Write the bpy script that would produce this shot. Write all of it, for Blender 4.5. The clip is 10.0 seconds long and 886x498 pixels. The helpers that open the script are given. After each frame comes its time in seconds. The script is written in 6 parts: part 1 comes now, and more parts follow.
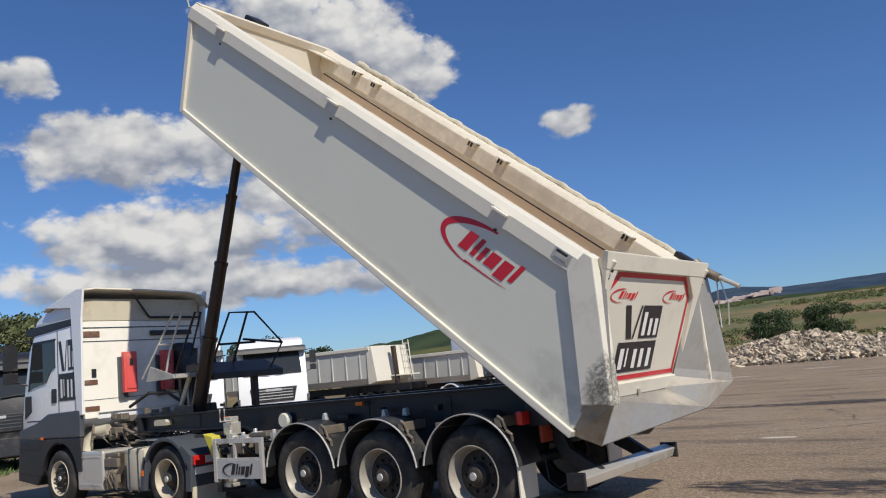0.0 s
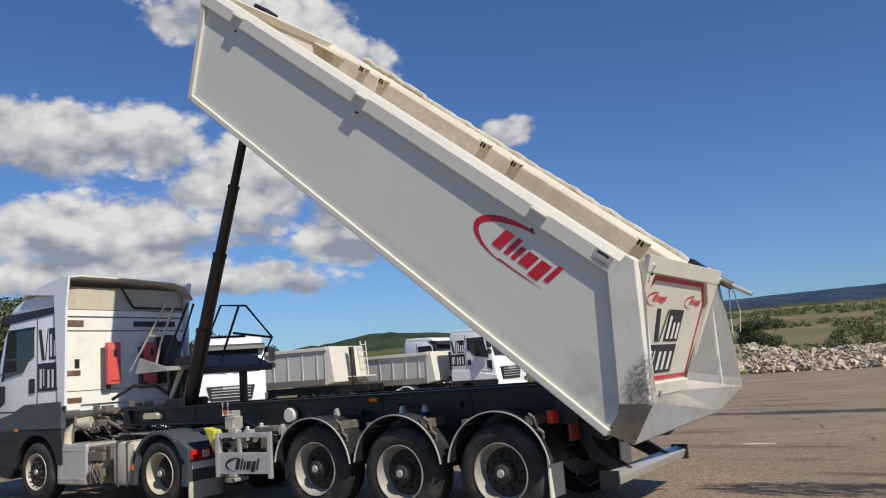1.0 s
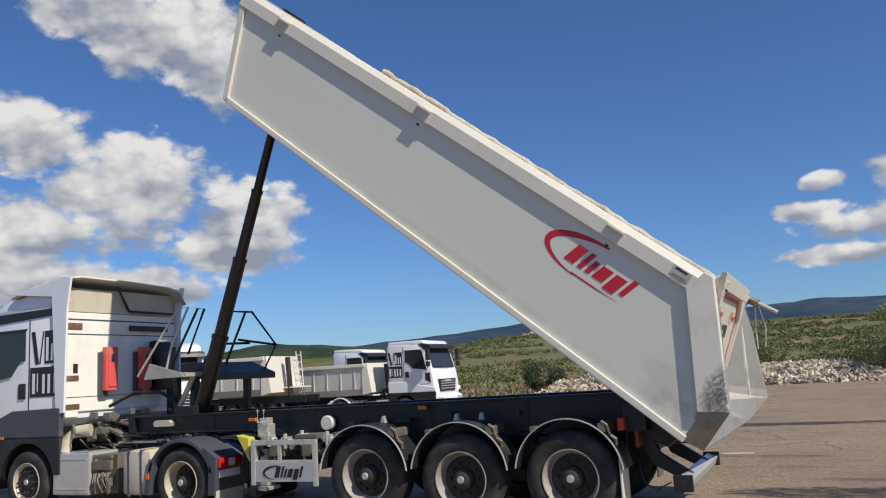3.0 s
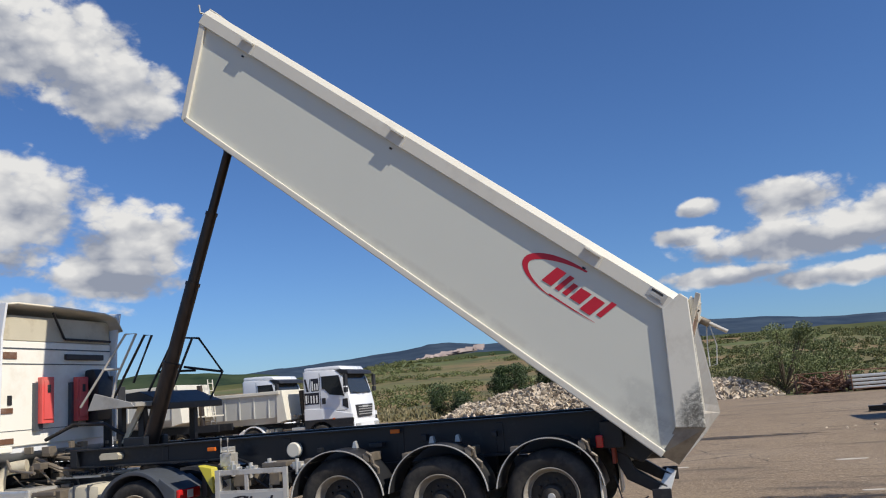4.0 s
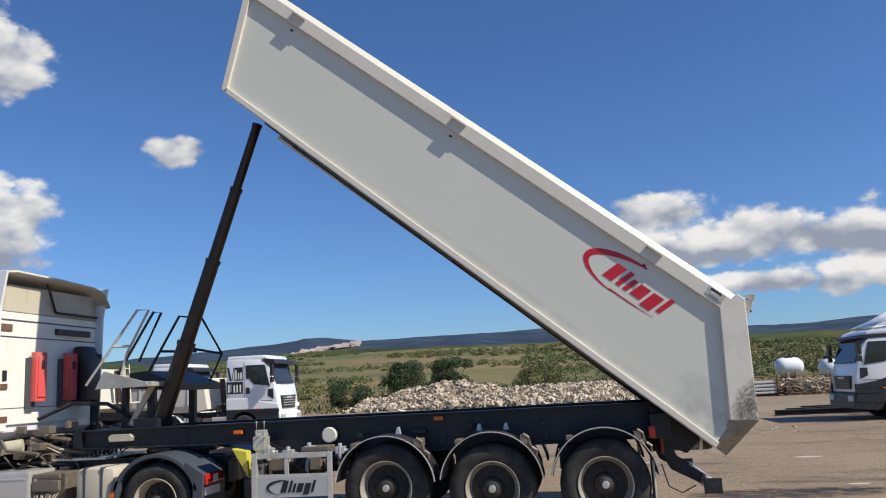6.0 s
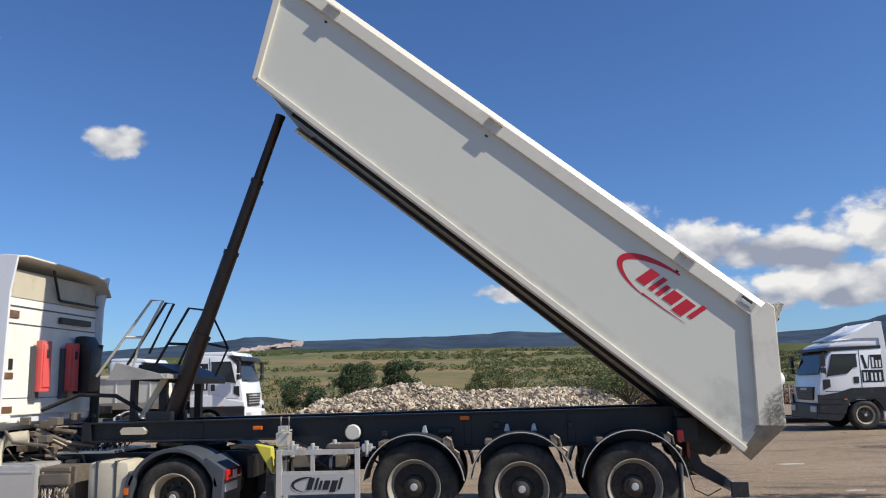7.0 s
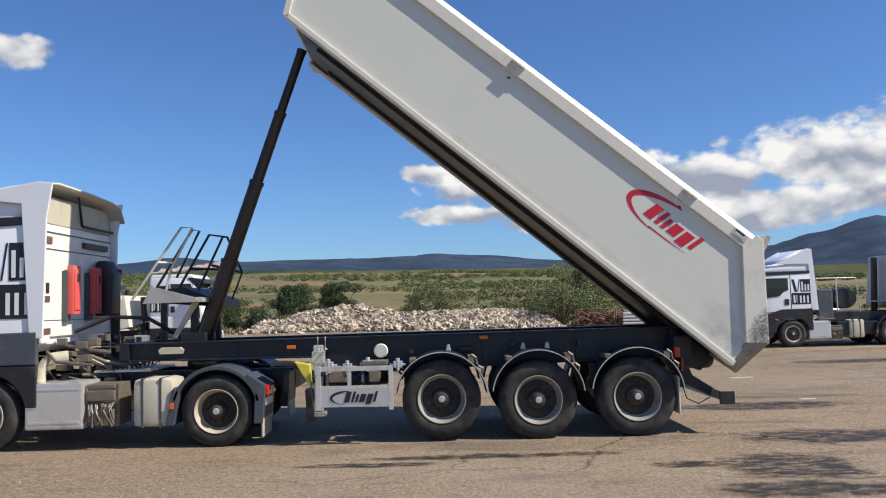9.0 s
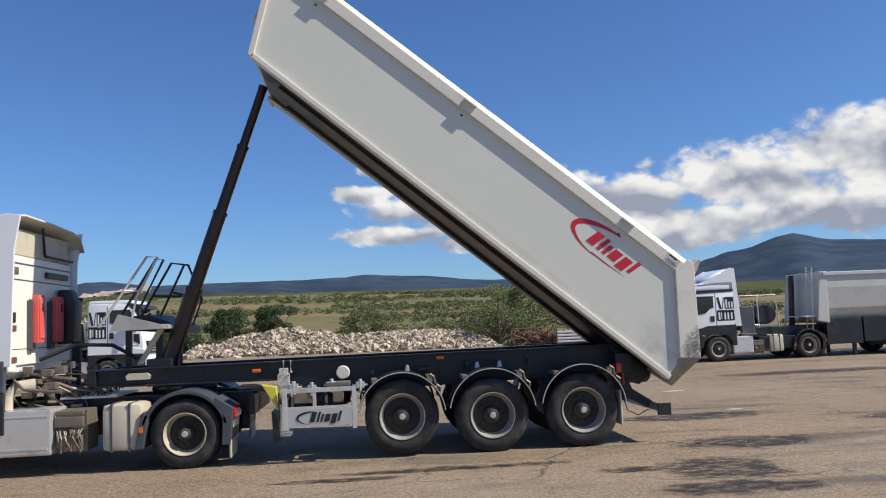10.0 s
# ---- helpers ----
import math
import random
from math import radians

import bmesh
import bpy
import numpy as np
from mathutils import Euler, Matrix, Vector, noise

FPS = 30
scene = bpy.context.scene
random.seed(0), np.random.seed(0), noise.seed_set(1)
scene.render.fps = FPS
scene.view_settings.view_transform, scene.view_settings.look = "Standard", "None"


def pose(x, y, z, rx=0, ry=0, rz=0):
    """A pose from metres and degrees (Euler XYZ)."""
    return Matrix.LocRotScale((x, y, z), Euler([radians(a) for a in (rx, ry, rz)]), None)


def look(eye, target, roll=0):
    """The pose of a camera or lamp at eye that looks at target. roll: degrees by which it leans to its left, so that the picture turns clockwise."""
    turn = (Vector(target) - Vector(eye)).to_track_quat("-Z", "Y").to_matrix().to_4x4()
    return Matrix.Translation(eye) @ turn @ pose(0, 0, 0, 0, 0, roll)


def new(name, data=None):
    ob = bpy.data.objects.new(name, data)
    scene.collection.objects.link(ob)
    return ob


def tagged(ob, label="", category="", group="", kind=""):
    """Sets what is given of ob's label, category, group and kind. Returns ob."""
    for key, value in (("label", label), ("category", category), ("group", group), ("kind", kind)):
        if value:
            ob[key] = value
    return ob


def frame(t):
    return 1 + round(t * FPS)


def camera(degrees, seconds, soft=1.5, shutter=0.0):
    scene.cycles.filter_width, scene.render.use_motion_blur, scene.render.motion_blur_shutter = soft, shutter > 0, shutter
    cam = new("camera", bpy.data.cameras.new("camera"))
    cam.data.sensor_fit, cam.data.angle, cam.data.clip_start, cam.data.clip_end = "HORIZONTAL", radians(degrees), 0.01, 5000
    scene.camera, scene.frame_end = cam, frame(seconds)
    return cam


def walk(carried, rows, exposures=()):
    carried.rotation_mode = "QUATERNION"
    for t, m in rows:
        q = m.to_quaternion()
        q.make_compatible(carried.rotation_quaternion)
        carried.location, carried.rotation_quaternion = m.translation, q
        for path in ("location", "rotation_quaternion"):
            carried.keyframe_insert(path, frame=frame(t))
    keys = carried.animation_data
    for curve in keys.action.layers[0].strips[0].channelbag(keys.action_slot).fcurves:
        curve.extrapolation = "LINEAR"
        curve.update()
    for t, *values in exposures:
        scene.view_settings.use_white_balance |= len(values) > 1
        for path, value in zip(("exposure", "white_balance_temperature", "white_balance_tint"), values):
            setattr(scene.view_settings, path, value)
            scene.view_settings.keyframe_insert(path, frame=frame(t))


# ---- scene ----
cam = camera(57.44, 10.0, soft=1.1)
# seconds, x, y, z, yaw, pitch, roll
PATH = [
    (0.0, 7.823, -7.053, 1.656, 37.962, 8.511, 5.516),
    (0.5, 7.458, -7.495, 1.603, 35.004, 8.952, 4.525),
    (1.0, 6.978, -7.683, 1.653, 33.160, 8.479, 4.027),
    (1.5, 6.632, -8.109, 1.676, 31.683, 8.008, 3.645),
    (2.0, 6.261, -8.425, 1.701, 29.417, 7.147, 4.765),
    (2.5, 5.783, -8.650, 1.703, 27.770, 7.892, 3.697),
    (4.0, 4.420, -9.333, 1.753, 17.778, 10.177, 4.585),
    (4.5, 3.923, -9.480, 1.748, 14.191, 9.930, 4.712),
    (5.0, 3.411, -9.555, 1.762, 13.168, 9.882, 4.430),
    (5.5, 2.877, -9.746, 1.779, 11.222, 9.656, 3.877),
    (7.0, 1.231, -9.983, 1.762, 4.808, 9.514, 1.436),
    (7.5, 0.754, -10.040, 1.785, 2.419, 10.176, 2.375),
    (8.0, 0.368, -10.145, 1.787, -1.179, 6.160, 2.977),
    (8.5, 0.171, -10.454, 1.778, -0.595, 3.479, 1.376),
    (9.0, -0.046, -10.866, 1.818, -0.573, 3.877, 1.434),
    (9.5, -0.208, -11.238, 1.829, -1.132, 4.721, 1.443),
    (10.0, -0.434, -11.580, 1.855, -5.326, 5.190, 2.349),
]
walk(cam, [(t, pose(x, y, z, 90 + pitch, roll, yaw)) for t, x, y, z, yaw, pitch, roll in PATH],
     exposures=[(0.0, -0.14), (2.5, -0.08), (5.0, 0.02), (7.0, 0.14), (7.5, 0.16), (8.2, 0.19), (9.0, 0.23), (10.0, 0.15)])

# ---- light ----
SUN = Vector((0.69, -0.21, 0.70)).normalized()      # towards the sun
sun = new("sun", bpy.data.lights.new("sun", "SUN"))
sun.data.energy, sun.data.angle, sun.data.color = 5.0, radians(0.53), (1.0, 0.93, 0.81)
sun.matrix_world = look(SUN * 60, (0, 0, 0))

world = bpy.data.worlds.new("sky")
scene.world = world
world.use_nodes = True
wn, wl = world.node_tree.nodes, world.node_tree.links
wn.clear()


def wmath(op, a, b=None, clamp=False):
    n = wn.new("ShaderNodeMath")
    n.operation, n.use_clamp = op, clamp
    for i, v in enumerate((a, b)):
        if v is None:
            continue
        if isinstance(v, (int, float)):
            n.inputs[i].default_value = v
        else:
            wl.new(v, n.inputs[i])
    return n.outputs[0]


coord = wn.new("ShaderNodeTexCoord")
sep = wn.new("ShaderNodeSeparateXYZ")
wl.new(coord.outputs["Generated"], sep.inputs[0])
az = wmath("MULTIPLY", wmath("ARCTAN2", sep.outputs[0], sep.outputs[1]), 57.29578)
el = wmath("MULTIPLY", wmath("ARCSINE", sep.outputs[2]), 57.29578)
flat = wn.new("ShaderNodeCombineXYZ")
wl.new(az, flat.inputs[0])
wl.new(wmath("MULTIPLY", el, 1.5), flat.inputs[1])


def wnoise(scale, detail, rough, shift=0.0):
    n = wn.new("ShaderNodeTexNoise")
    n.inputs["Scale"].default_value, n.inputs["Detail"].default_value, n.inputs["Roughness"].default_value = scale, detail, rough
    if shift:
        mv = wn.new("ShaderNodeVectorMath")
        mv.inputs[1].default_value = (0.4 * shift, shift, 0)
        wl.new(flat.outputs[0], mv.inputs[0])
        wl.new(mv.outputs[0], n.inputs["Vector"])
    else:
        wl.new(flat.outputs[0], n.inputs["Vector"])
    return n.outputs["Fac"]


# cumulus clouds: azimuth, elevation, half width, half height (degrees)
CLOUDS = [(-47, 7.0, 9, 1.5), (-39.5, 9.4, 4.5, 1.1), (-56, 9.5, 6, 2.2), (-64.8, 20.6, 2.4, 1.5), (-59.2, 16.2, 7.5, 3.0), (-52.2, 16.6, 4.5, 2.9), (-56.2, 10.6, 11, 2.9), (-46.2, 13.6, 6, 4.4), (-38.8, 11.6, 4.5, 3.2), (-56.2, 7.5, 13, 2.0), (-43.2, 23.6, 6.5, 3.6), (-48.2, 25.6, 6, 3.2), (-39.2, 21.2, 4.6, 3.0), (-39.2, 9.6, 5.0, 2.2), (-27.2, 16.2, 2.5, 1.4), (7.0, 10.8, 4.4, 1.5), (11.2, 8.9, 7.5, 2.1), (6.8, 8.0, 8.5, 1.5), (10.8, 5.6, 9, 0.9), (-0.0, 9.2, 2.6, 0.8), (1.8, 6.3, 5.5, 0.85), (18.8, 8.2, 6, 1.9), (25.8, 9.0, 7.5, 2.4), (32.8, 9.9, 6.5, 2.9), (21.8, 5.8, 9, 1.7), (33.8, 6.5, 9, 2.2), (1.1, 11.0, 1.7, 0.8), (45.8, 8.6, 9, 3)]
mask, low = None, None
for a0, e0, ra, re in CLOUDS:
    da = wmath("DIVIDE", wmath("SUBTRACT", az, a0), ra)
    de = wmath("DIVIDE", wmath("SUBTRACT", el, e0), re)
    m = wmath("SUBTRACT", 1.0, wmath("ADD", wmath("MULTIPLY", da, da), wmath("MULTIPLY", de, de)))
    mp = wmath("MAXIMUM", m, 0.0)
    mask = m if mask is None else wmath("MAXIMUM", mask, m)
    part_low = wmath("MULTIPLY", mp, de)
    low = part_low if low is None else wmath("ADD", low, part_low)
mask = wmath("MAXIMUM", mask, -1.5)
big, fine, big2, big1 = wnoise(0.24, 8, 0.56), wnoise(0.8, 6, 0.58), wnoise(0.22, 3, 0.45, 1.3), wnoise(0.22, 3, 0.45)
def wlump(scale):
    """Rounded heads: high at the middle of each cell."""
    v = wn.new("ShaderNodeTexVoronoi")
    v.feature = "SMOOTH_F1"
    v.inputs["Scale"].default_value, v.inputs["Smoothness"].default_value = scale, 0.35
    w = wn.new("ShaderNodeVectorMath")
    w.operation = "MULTIPLY_ADD"
    w.inputs[1].default_value = (1.6, 1.6, 0)
    bend = wn.new("ShaderNodeTexNoise")
    bend.inputs["Scale"].default_value, bend.inputs["Detail"].default_value = scale * 1.3, 4
    wl.new(flat.outputs[0], bend.inputs["Vector"])
    wl.new(bend.outputs["Color"], w.inputs[0])
    wl.new(flat.outputs[0], w.inputs[2])
    wl.new(w.outputs[0], v.inputs["Vector"])
    return wmath("SUBTRACT", 0.5, v.outputs["Distance"])


heads, knobs = wlump(0.42), wlump(1.1)
lumps = wmath("ADD", wmath("MULTIPLY", heads, 0.9), wmath("MULTIPLY", knobs, 0.45))
dens = wmath("ADD", wmath("ADD", wmath("MULTIPLY", mask, 1.25), lumps), wmath("ADD", wmath("MULTIPLY", wmath("SUBTRACT", big, 0.5), 1.9), wmath("MULTIPLY", wmath("SUBTRACT", fine, 0.5), 0.8)))
cover = wn.new("ShaderNodeMapRange")
cover.interpolation_type = "SMOOTHSTEP"
cover.inputs["From Min"].default_value, cover.inputs["From Max"].default_value = 0.06, 0.78
wl.new(dens, cover.inputs["Value"])
shade = wmath("ADD", wmath("ADD", 0.45, wmath("MULTIPLY", low, 0.80)), wmath("ADD", wmath("MULTIPLY", wmath("SUBTRACT", big1, big2), 2.0), wmath("MULTIPLY", lumps, 0.55)), True)
tone = wn.new("ShaderNodeValToRGB")
tone.color_ramp.elements[0].color, tone.color_ramp.elements[1].color = (0.36, 0.40, 0.50, 1), (1.0, 0.99, 0.97, 1)
tone.color_ramp.elements[0].position, tone.color_ramp.elements[1].position = 0.08, 0.80
wl.new(shade, tone.inputs[0])
sky = wn.new("ShaderNodeTexSky")
sky.sky_type, sky.sun_disc = "NISHITA", False
sky.sun_elevation, sky.sun_rotation = math.asin(SUN.z), math.atan2(SUN.x, SUN.y)
sky.air_density, sky.dust_density, sky.ozone_density, sky.altitude = 1.0, 0.4, 2.2, 300
blue, puff = wn.new("ShaderNodeBackground"), wn.new("ShaderNodeBackground")
blue.inputs["Strength"].default_value, puff.inputs["Strength"].default_value = 0.082, 0.80
deep = wn.new("ShaderNodeMix")
deep.data_type, deep.blend_type = "RGBA", "MULTIPLY"
deep.inputs[0].default_value, deep.inputs[7].default_value = 1.0, (0.64, 0.92, 1.34, 1)
wl.new(sky.outputs[0], deep.inputs[6])
wl.new(deep.outputs[2], blue.inputs["Color"])
wl.new(tone.outputs[0], puff.inputs["Color"])
mix = wn.new("ShaderNodeMixShader")
wl.new(cover.outputs[0], mix.inputs[0])
wl.new(blue.outputs[0], mix.inputs[1])
wl.new(puff.outputs[0], mix.inputs[2])
wout = wn.new("ShaderNodeOutputWorld")
wl.new(mix.outputs[0], wout.inputs["Surface"])


# ---- materials ----
def nodes_of(name):
    m = bpy.data.materials.new(name)
    m.use_nodes = True
    return m, m.node_tree.nodes, m.node_tree.links, m.node_tree.nodes["Principled BSDF"]


def ramp(n, l, src, a, b, ca=(0, 0, 0, 1), cb=(1, 1, 1, 1)):
    r = n.new("ShaderNodeValToRGB")
    r.color_ramp.elements[0].position, r.color_ramp.elements[1].position = a, b
    r.color_ramp.elements[0].color, r.color_ramp.elements[1].color = ca, cb
    l.new(src, r.inputs[0])
    return r.outputs[0]


def tex(n, l, scale, detail=4, rough=0.55, stretch=None, kind="ShaderNodeTexNoise", vec=None):
    t = n.new(kind)
    t.inputs["Scale"].default_value = scale
    if kind == "ShaderNodeTexNoise":
        t.inputs["Detail"].default_value, t.inputs["Roughness"].default_value = detail, rough
    if vec is None:
        vec = n.new("ShaderNodeTexCoord").outputs["Object"]
    if stretch:
        mp = n.new("ShaderNodeMapping")
        mp.inputs["Scale"].default_value = stretch
        l.new(vec, mp.inputs[0])
        vec = mp.outputs[0]
    l.new(vec, t.inputs["Vector"])
    return t


def blend(n, l, fac, a, b, mode="MIX"):
    m = n.new("ShaderNodeMix")
    m.data_type, m.blend_type = "RGBA", mode
    for i, v in ((0, fac), (6, a), (7, b)):
        if isinstance(v, (int, float)):
            m.inputs[i].default_value = v
        elif isinstance(v, tuple):
            m.inputs[i].default_value = (*v[:3], 1)
        else:
            l.new(v, m.inputs[i])
    return m.outputs[2]


def mat(name, col, rough=0.5, metal=0.0, var=0.12, scale=3.0, bump=0.05, fine=60.0, dirt=None, amount=0.4, streak=None, island=0.0, coat=0.0):
    """A surface with grain and broad variation, and dust or stains of the colour dirt."""
    m, n, l, bsdf = nodes_of(name)
    low, hi = tex(n, l, scale, 5), tex(n, l, fine, 3)
    c = blend(n, l, low.outputs["Fac"], tuple(v * (1 - var) for v in col), tuple(min(1, v * (1 + var)) for v in col))
    c = blend(n, l, 0.25 * min(1, var * 4), c, blend(n, l, hi.outputs["Fac"], tuple(v * 0.7 for v in col), tuple(min(1, v * 1.2) for v in col)))
    if island:
        g = n.new("ShaderNodeNewGeometry")
        o = n.new("ShaderNodeObjectInfo")
        ad = n.new("ShaderNodeMath")
        ad.operation = "ADD"
        l.new(g.outputs["Random Per Island"], ad.inputs[0])
        l.new(o.outputs["Random"], ad.inputs[1])
        fr = n.new("ShaderNodeMath")
        fr.operation = "FRACT"
        l.new(ad.outputs[0], fr.inputs[0])
        c = blend(n, l, 1.0, c, ramp(n, l, fr.outputs[0], 0, 1, (1 - island,) * 3 + (1,), (1 + island * 0.6,) * 3 + (1,)), "MULTIPLY")
    ro = rough
    if dirt:
        d = tex(n, l, scale * 0.8, 8, 0.68, streak)
        f = ramp(n, l, d.outputs["Fac"], 0.62 - 0.35 * amount, 0.74 - 0.1 * amount)
        dm = n.new("ShaderNodeMath")
        dm.operation = "MULTIPLY"
        dm.inputs[1].default_value = min(1, 0.35 + amount)
        l.new(f, dm.inputs[0])
        c = blend(n, l, dm.outputs[0], c, dirt)
        rr = n.new("ShaderNodeMapRange")
        rr.inputs["To Min"].default_value, rr.inputs["To Max"].default_value = rough, max(rough, 0.8)
        l.new(dm.outputs[0], rr.inputs["Value"])
        l.new(rr.outputs[0], bsdf.inputs["Roughness"])
    else:
        rr = n.new("ShaderNodeMapRange")
        rr.inputs["To Min"].default_value, rr.inputs["To Max"].default_value = max(0.02, rough * 0.8), min(1, rough * 1.2)
        l.new(low.outputs["Fac"], rr.inputs["Value"])
        l.new(rr.outputs[0], bsdf.inputs["Roughness"])
    l.new(c, bsdf.inputs["Base Color"])
    bsdf.inputs["Metallic"].default_value = metal
    bsdf.inputs["Coat Weight"].default_value = coat
    if bump:
        b = n.new("ShaderNodeBump")
        b.inputs["Strength"].default_value, b.inputs["Distance"].default_value = bump, 0.01
        l.new(hi.outputs["Fac"], b.inputs["Height"])
        l.new(b.outputs[0], bsdf.inputs["Normal"])
    return m


DUST = (0.36, 0.31, 0.23)
M_PANEL = mat("panel_grey_paint", (0.67, 0.665, 0.575), 0.42, var=0.03, scale=0.7, bump=0.01, dirt=(0.54, 0.53, 0.47), amount=0.15, streak=(0.4, 1, 1.2))
M_WHITE = mat("cream_white_paint", (0.70, 0.66, 0.56), 0.42, var=0.05, scale=1.5, bump=0.02, dirt=(0.52, 0.48, 0.40), amount=0.22)
M_SCUFF = mat("scuffed_white_paint", (0.72, 0.685, 0.585), 0.45, var=0.06, scale=2.2, bump=0.03, dirt=(0.5, 0.46, 0.38), amount=0.3)
M_CAB = mat("white_cab_paint", (0.80, 0.81, 0.82), 0.25, var=0.03, scale=1.2, bump=0.01, coat=0.5, dirt=(0.60, 0.58, 0.53), amount=0.12)
M_CABREAR = mat("dusty_white_cab_paint", (0.86, 0.83, 0.74), 0.38, var=0.04, scale=1.2, bump=0.02, dirt=(0.66, 0.59, 0.46), amount=0.3)
M_GREYPL = mat("grey_plastic", (0.065, 0.074, 0.088), 0.42, var=0.15, scale=2, bump=0.05, dirt=(0.16, 0.15, 0.13), amount=0.32)
M_BLACK = mat("black_plastic", (0.018, 0.018, 0.02), 0.45, var=0.2, scale=4, bump=0.05, dirt=(0.10, 0.09, 0.08), amount=0.2)
M_CHASSIS = mat("chassis_black_paint", (0.012, 0.0135, 0.017), 0.42, var=0.25, scale=2.5, bump=0.05, dirt=(0.075, 0.07, 0.065), amount=0.25)
M_FENDER = mat("dusty_black_fender", (0.020, 0.021, 0.024), 0.42, var=0.2, scale=3, bump=0.05, dirt=(0.085, 0.078, 0.068), amount=0.3)
M_RUBBER = mat("tyre_rubber", (0.02, 0.019, 0.018), 0.78, var=0.2, scale=5, bump=0.12, fine=90, dirt=(0.085, 0.074, 0.060), amount=0.45)
M_STEEL = mat("worn_bare_steel", (0.55, 0.52, 0.46), 0.45, 0.45, var=0.15, scale=2.2, bump=0.03, dirt=(0.30, 0.27, 0.23), amount=0.35)
M_CHUTE = mat("scoured_chute_steel", (0.40, 0.375, 0.335), 0.42, 0.6, var=0.2, scale=1.8, bump=0.03, dirt=(0.22, 0.195, 0.165), amount=0.45, streak=(1.5, 1, 0.4))
M_SILVER = mat("brushed_aluminium", (0.74, 0.72, 0.67), 0.33, 0.6, var=0.1, scale=3, bump=0.03, dirt=DUST, amount=0.3)
M_RIM = mat("dusty_wheel_rim", (0.52, 0.45, 0.34), 0.5, 0.0, var=0.12, scale=5, bump=0.05, dirt=(0.36, 0.29, 0.20), amount=0.3)
M_RIMGREY = mat("worn_grey_rim", (0.38, 0.35, 0.30), 0.45, 0.1, var=0.15, scale=6, bump=0.05, dirt=(0.22, 0.19, 0.15), amount=0.35)
M_RIMDARK = mat("brake_dust_hub", (0.04, 0.035, 0.03), 0.65, 0.2, var=0.3, scale=8, bump=0.1, dirt=(0.12, 0.10, 0.075), amount=0.3)
M_INNER = mat("dusty_tub_lining", (0.74, 0.60, 0.43), 0.7, 0.0, var=0.2, scale=1.5, bump=0.06, dirt=(0.48, 0.38, 0.26), amount=0.4, streak=(0.3, 1, 2))
M_COAMING = mat("dusty_cream_paint", (0.68, 0.62, 0.50), 0.55, var=0.06, scale=1.2, bump=0.03, dirt=(0.46, 0.40, 0.31), amount=0.25, streak=(0.6, 1, 1.5))
M_CORNER = mat("scraped_dark_steel", (0.36, 0.34, 0.30), 0.5, 0.5, var=0.25, scale=3, bump=0.06, dirt=(0.16, 0.14, 0.12), amount=0.4)
M_BEIGE = mat("dusty_beige_paint", (0.55, 0.50, 0.38), 0.6, var=0.12, scale=3, bump=0.05, dirt=(0.36, 0.30, 0.21), amount=0.4)
M_RED = mat("red_film", (0.55, 0.015, 0.03), 0.35, var=0.05, bump=0)
M_REDBOX = mat("faded_red_plastic", (0.72, 0.10, 0.09), 0.45, var=0.1, scale=4, bump=0.04, dirt=(0.55, 0.22, 0.17), amount=0.3)
M_TRIM = mat("dusty_pale_trim", (0.50, 0.49, 0.46), 0.5, var=0.15, bump=0.02, dirt=(0.2, 0.18, 0.15), amount=0.3)
M_INK = mat("black_film", (0.016, 0.015, 0.022), 0.35, var=0.1, bump=0)
M_PAPER = mat("white_film", (0.80, 0.79, 0.76), 0.35, var=0.03, bump=0)
M_CYL = mat("oily_hydraulic_steel", (0.055, 0.042, 0.034), 0.36, 0.55, var=0.25, scale=3, bump=0.03, dirt=(0.11, 0.075, 0.05), amount=0.4, streak=(3, 3, 0.5))
M_ENGINE = mat("grimy_engine_metal", (0.20, 0.17, 0.135), 0.5, 0.4, var=0.35, scale=12, bump=0.2, dirt=(0.27, 0.22, 0.16), amount=0.45)
M_AMBER = mat("amber_lens", (0.75, 0.16, 0.02), 0.2, var=0.05, bump=0)
M_TAIL = mat("red_lens", (0.60, 0.02, 0.02), 0.15, var=0.1, bump=0, coat=0.6)
M_YELLOW = mat("yellow_plastic", (0.62, 0.55, 0.06), 0.5, var=0.1, bump=0.03, dirt=DUST, amount=0.3)
M_REDRUST = mat("red_oxide_paint", (0.33, 0.06, 0.03), 0.6, var=0.2, bump=0.05)
M_RUST = mat("rusty_steel", (0.17, 0.085, 0.05), 0.8, 0.2, var=0.4, scale=6, bump=0.2, dirt=(0.30, 0.24, 0.2), amount=0.35)
M_GALV = mat("galvanised_sheet", (0.58, 0.58, 0.56), 0.42, 0.45, var=0.15, scale=4, bump=0.03)
M_STONE = mat("pale_rubble_stone", (0.54, 0.45, 0.34), 0.9, var=0.22, scale=1.8, bump=0.3, fine=14, dirt=(0.30, 0.25, 0.18), amount=0.4, island=0.62)
M_EARTH = mat("rubble_earth", (0.30, 0.25, 0.18), 0.95, var=0.3, scale=0.8, bump=0.4, fine=9, dirt=(0.42, 0.37, 0.29), amount=0.4)
M_DARKBED = mat("grey_tipper_paint", (0.40, 0.40, 0.37), 0.5, var=0.1, scale=1.5, bump=0.02, dirt=(0.3, 0.28, 0.24), amount=0.3)
M_PALEBED = mat("pale_grey_tipper_paint", (0.56, 0.555, 0.51), 0.5, var=0.08, scale=1.5, bump=0.02, dirt=(0.42, 0.39, 0.33), amount=0.3)
M_BARK = mat("bark", (0.10, 0.075, 0.05), 0.9, var=0.3, scale=6, bump=0.4, fine=20)
M_GLASS, gn, gl, gb = nodes_of("tinted_glass")
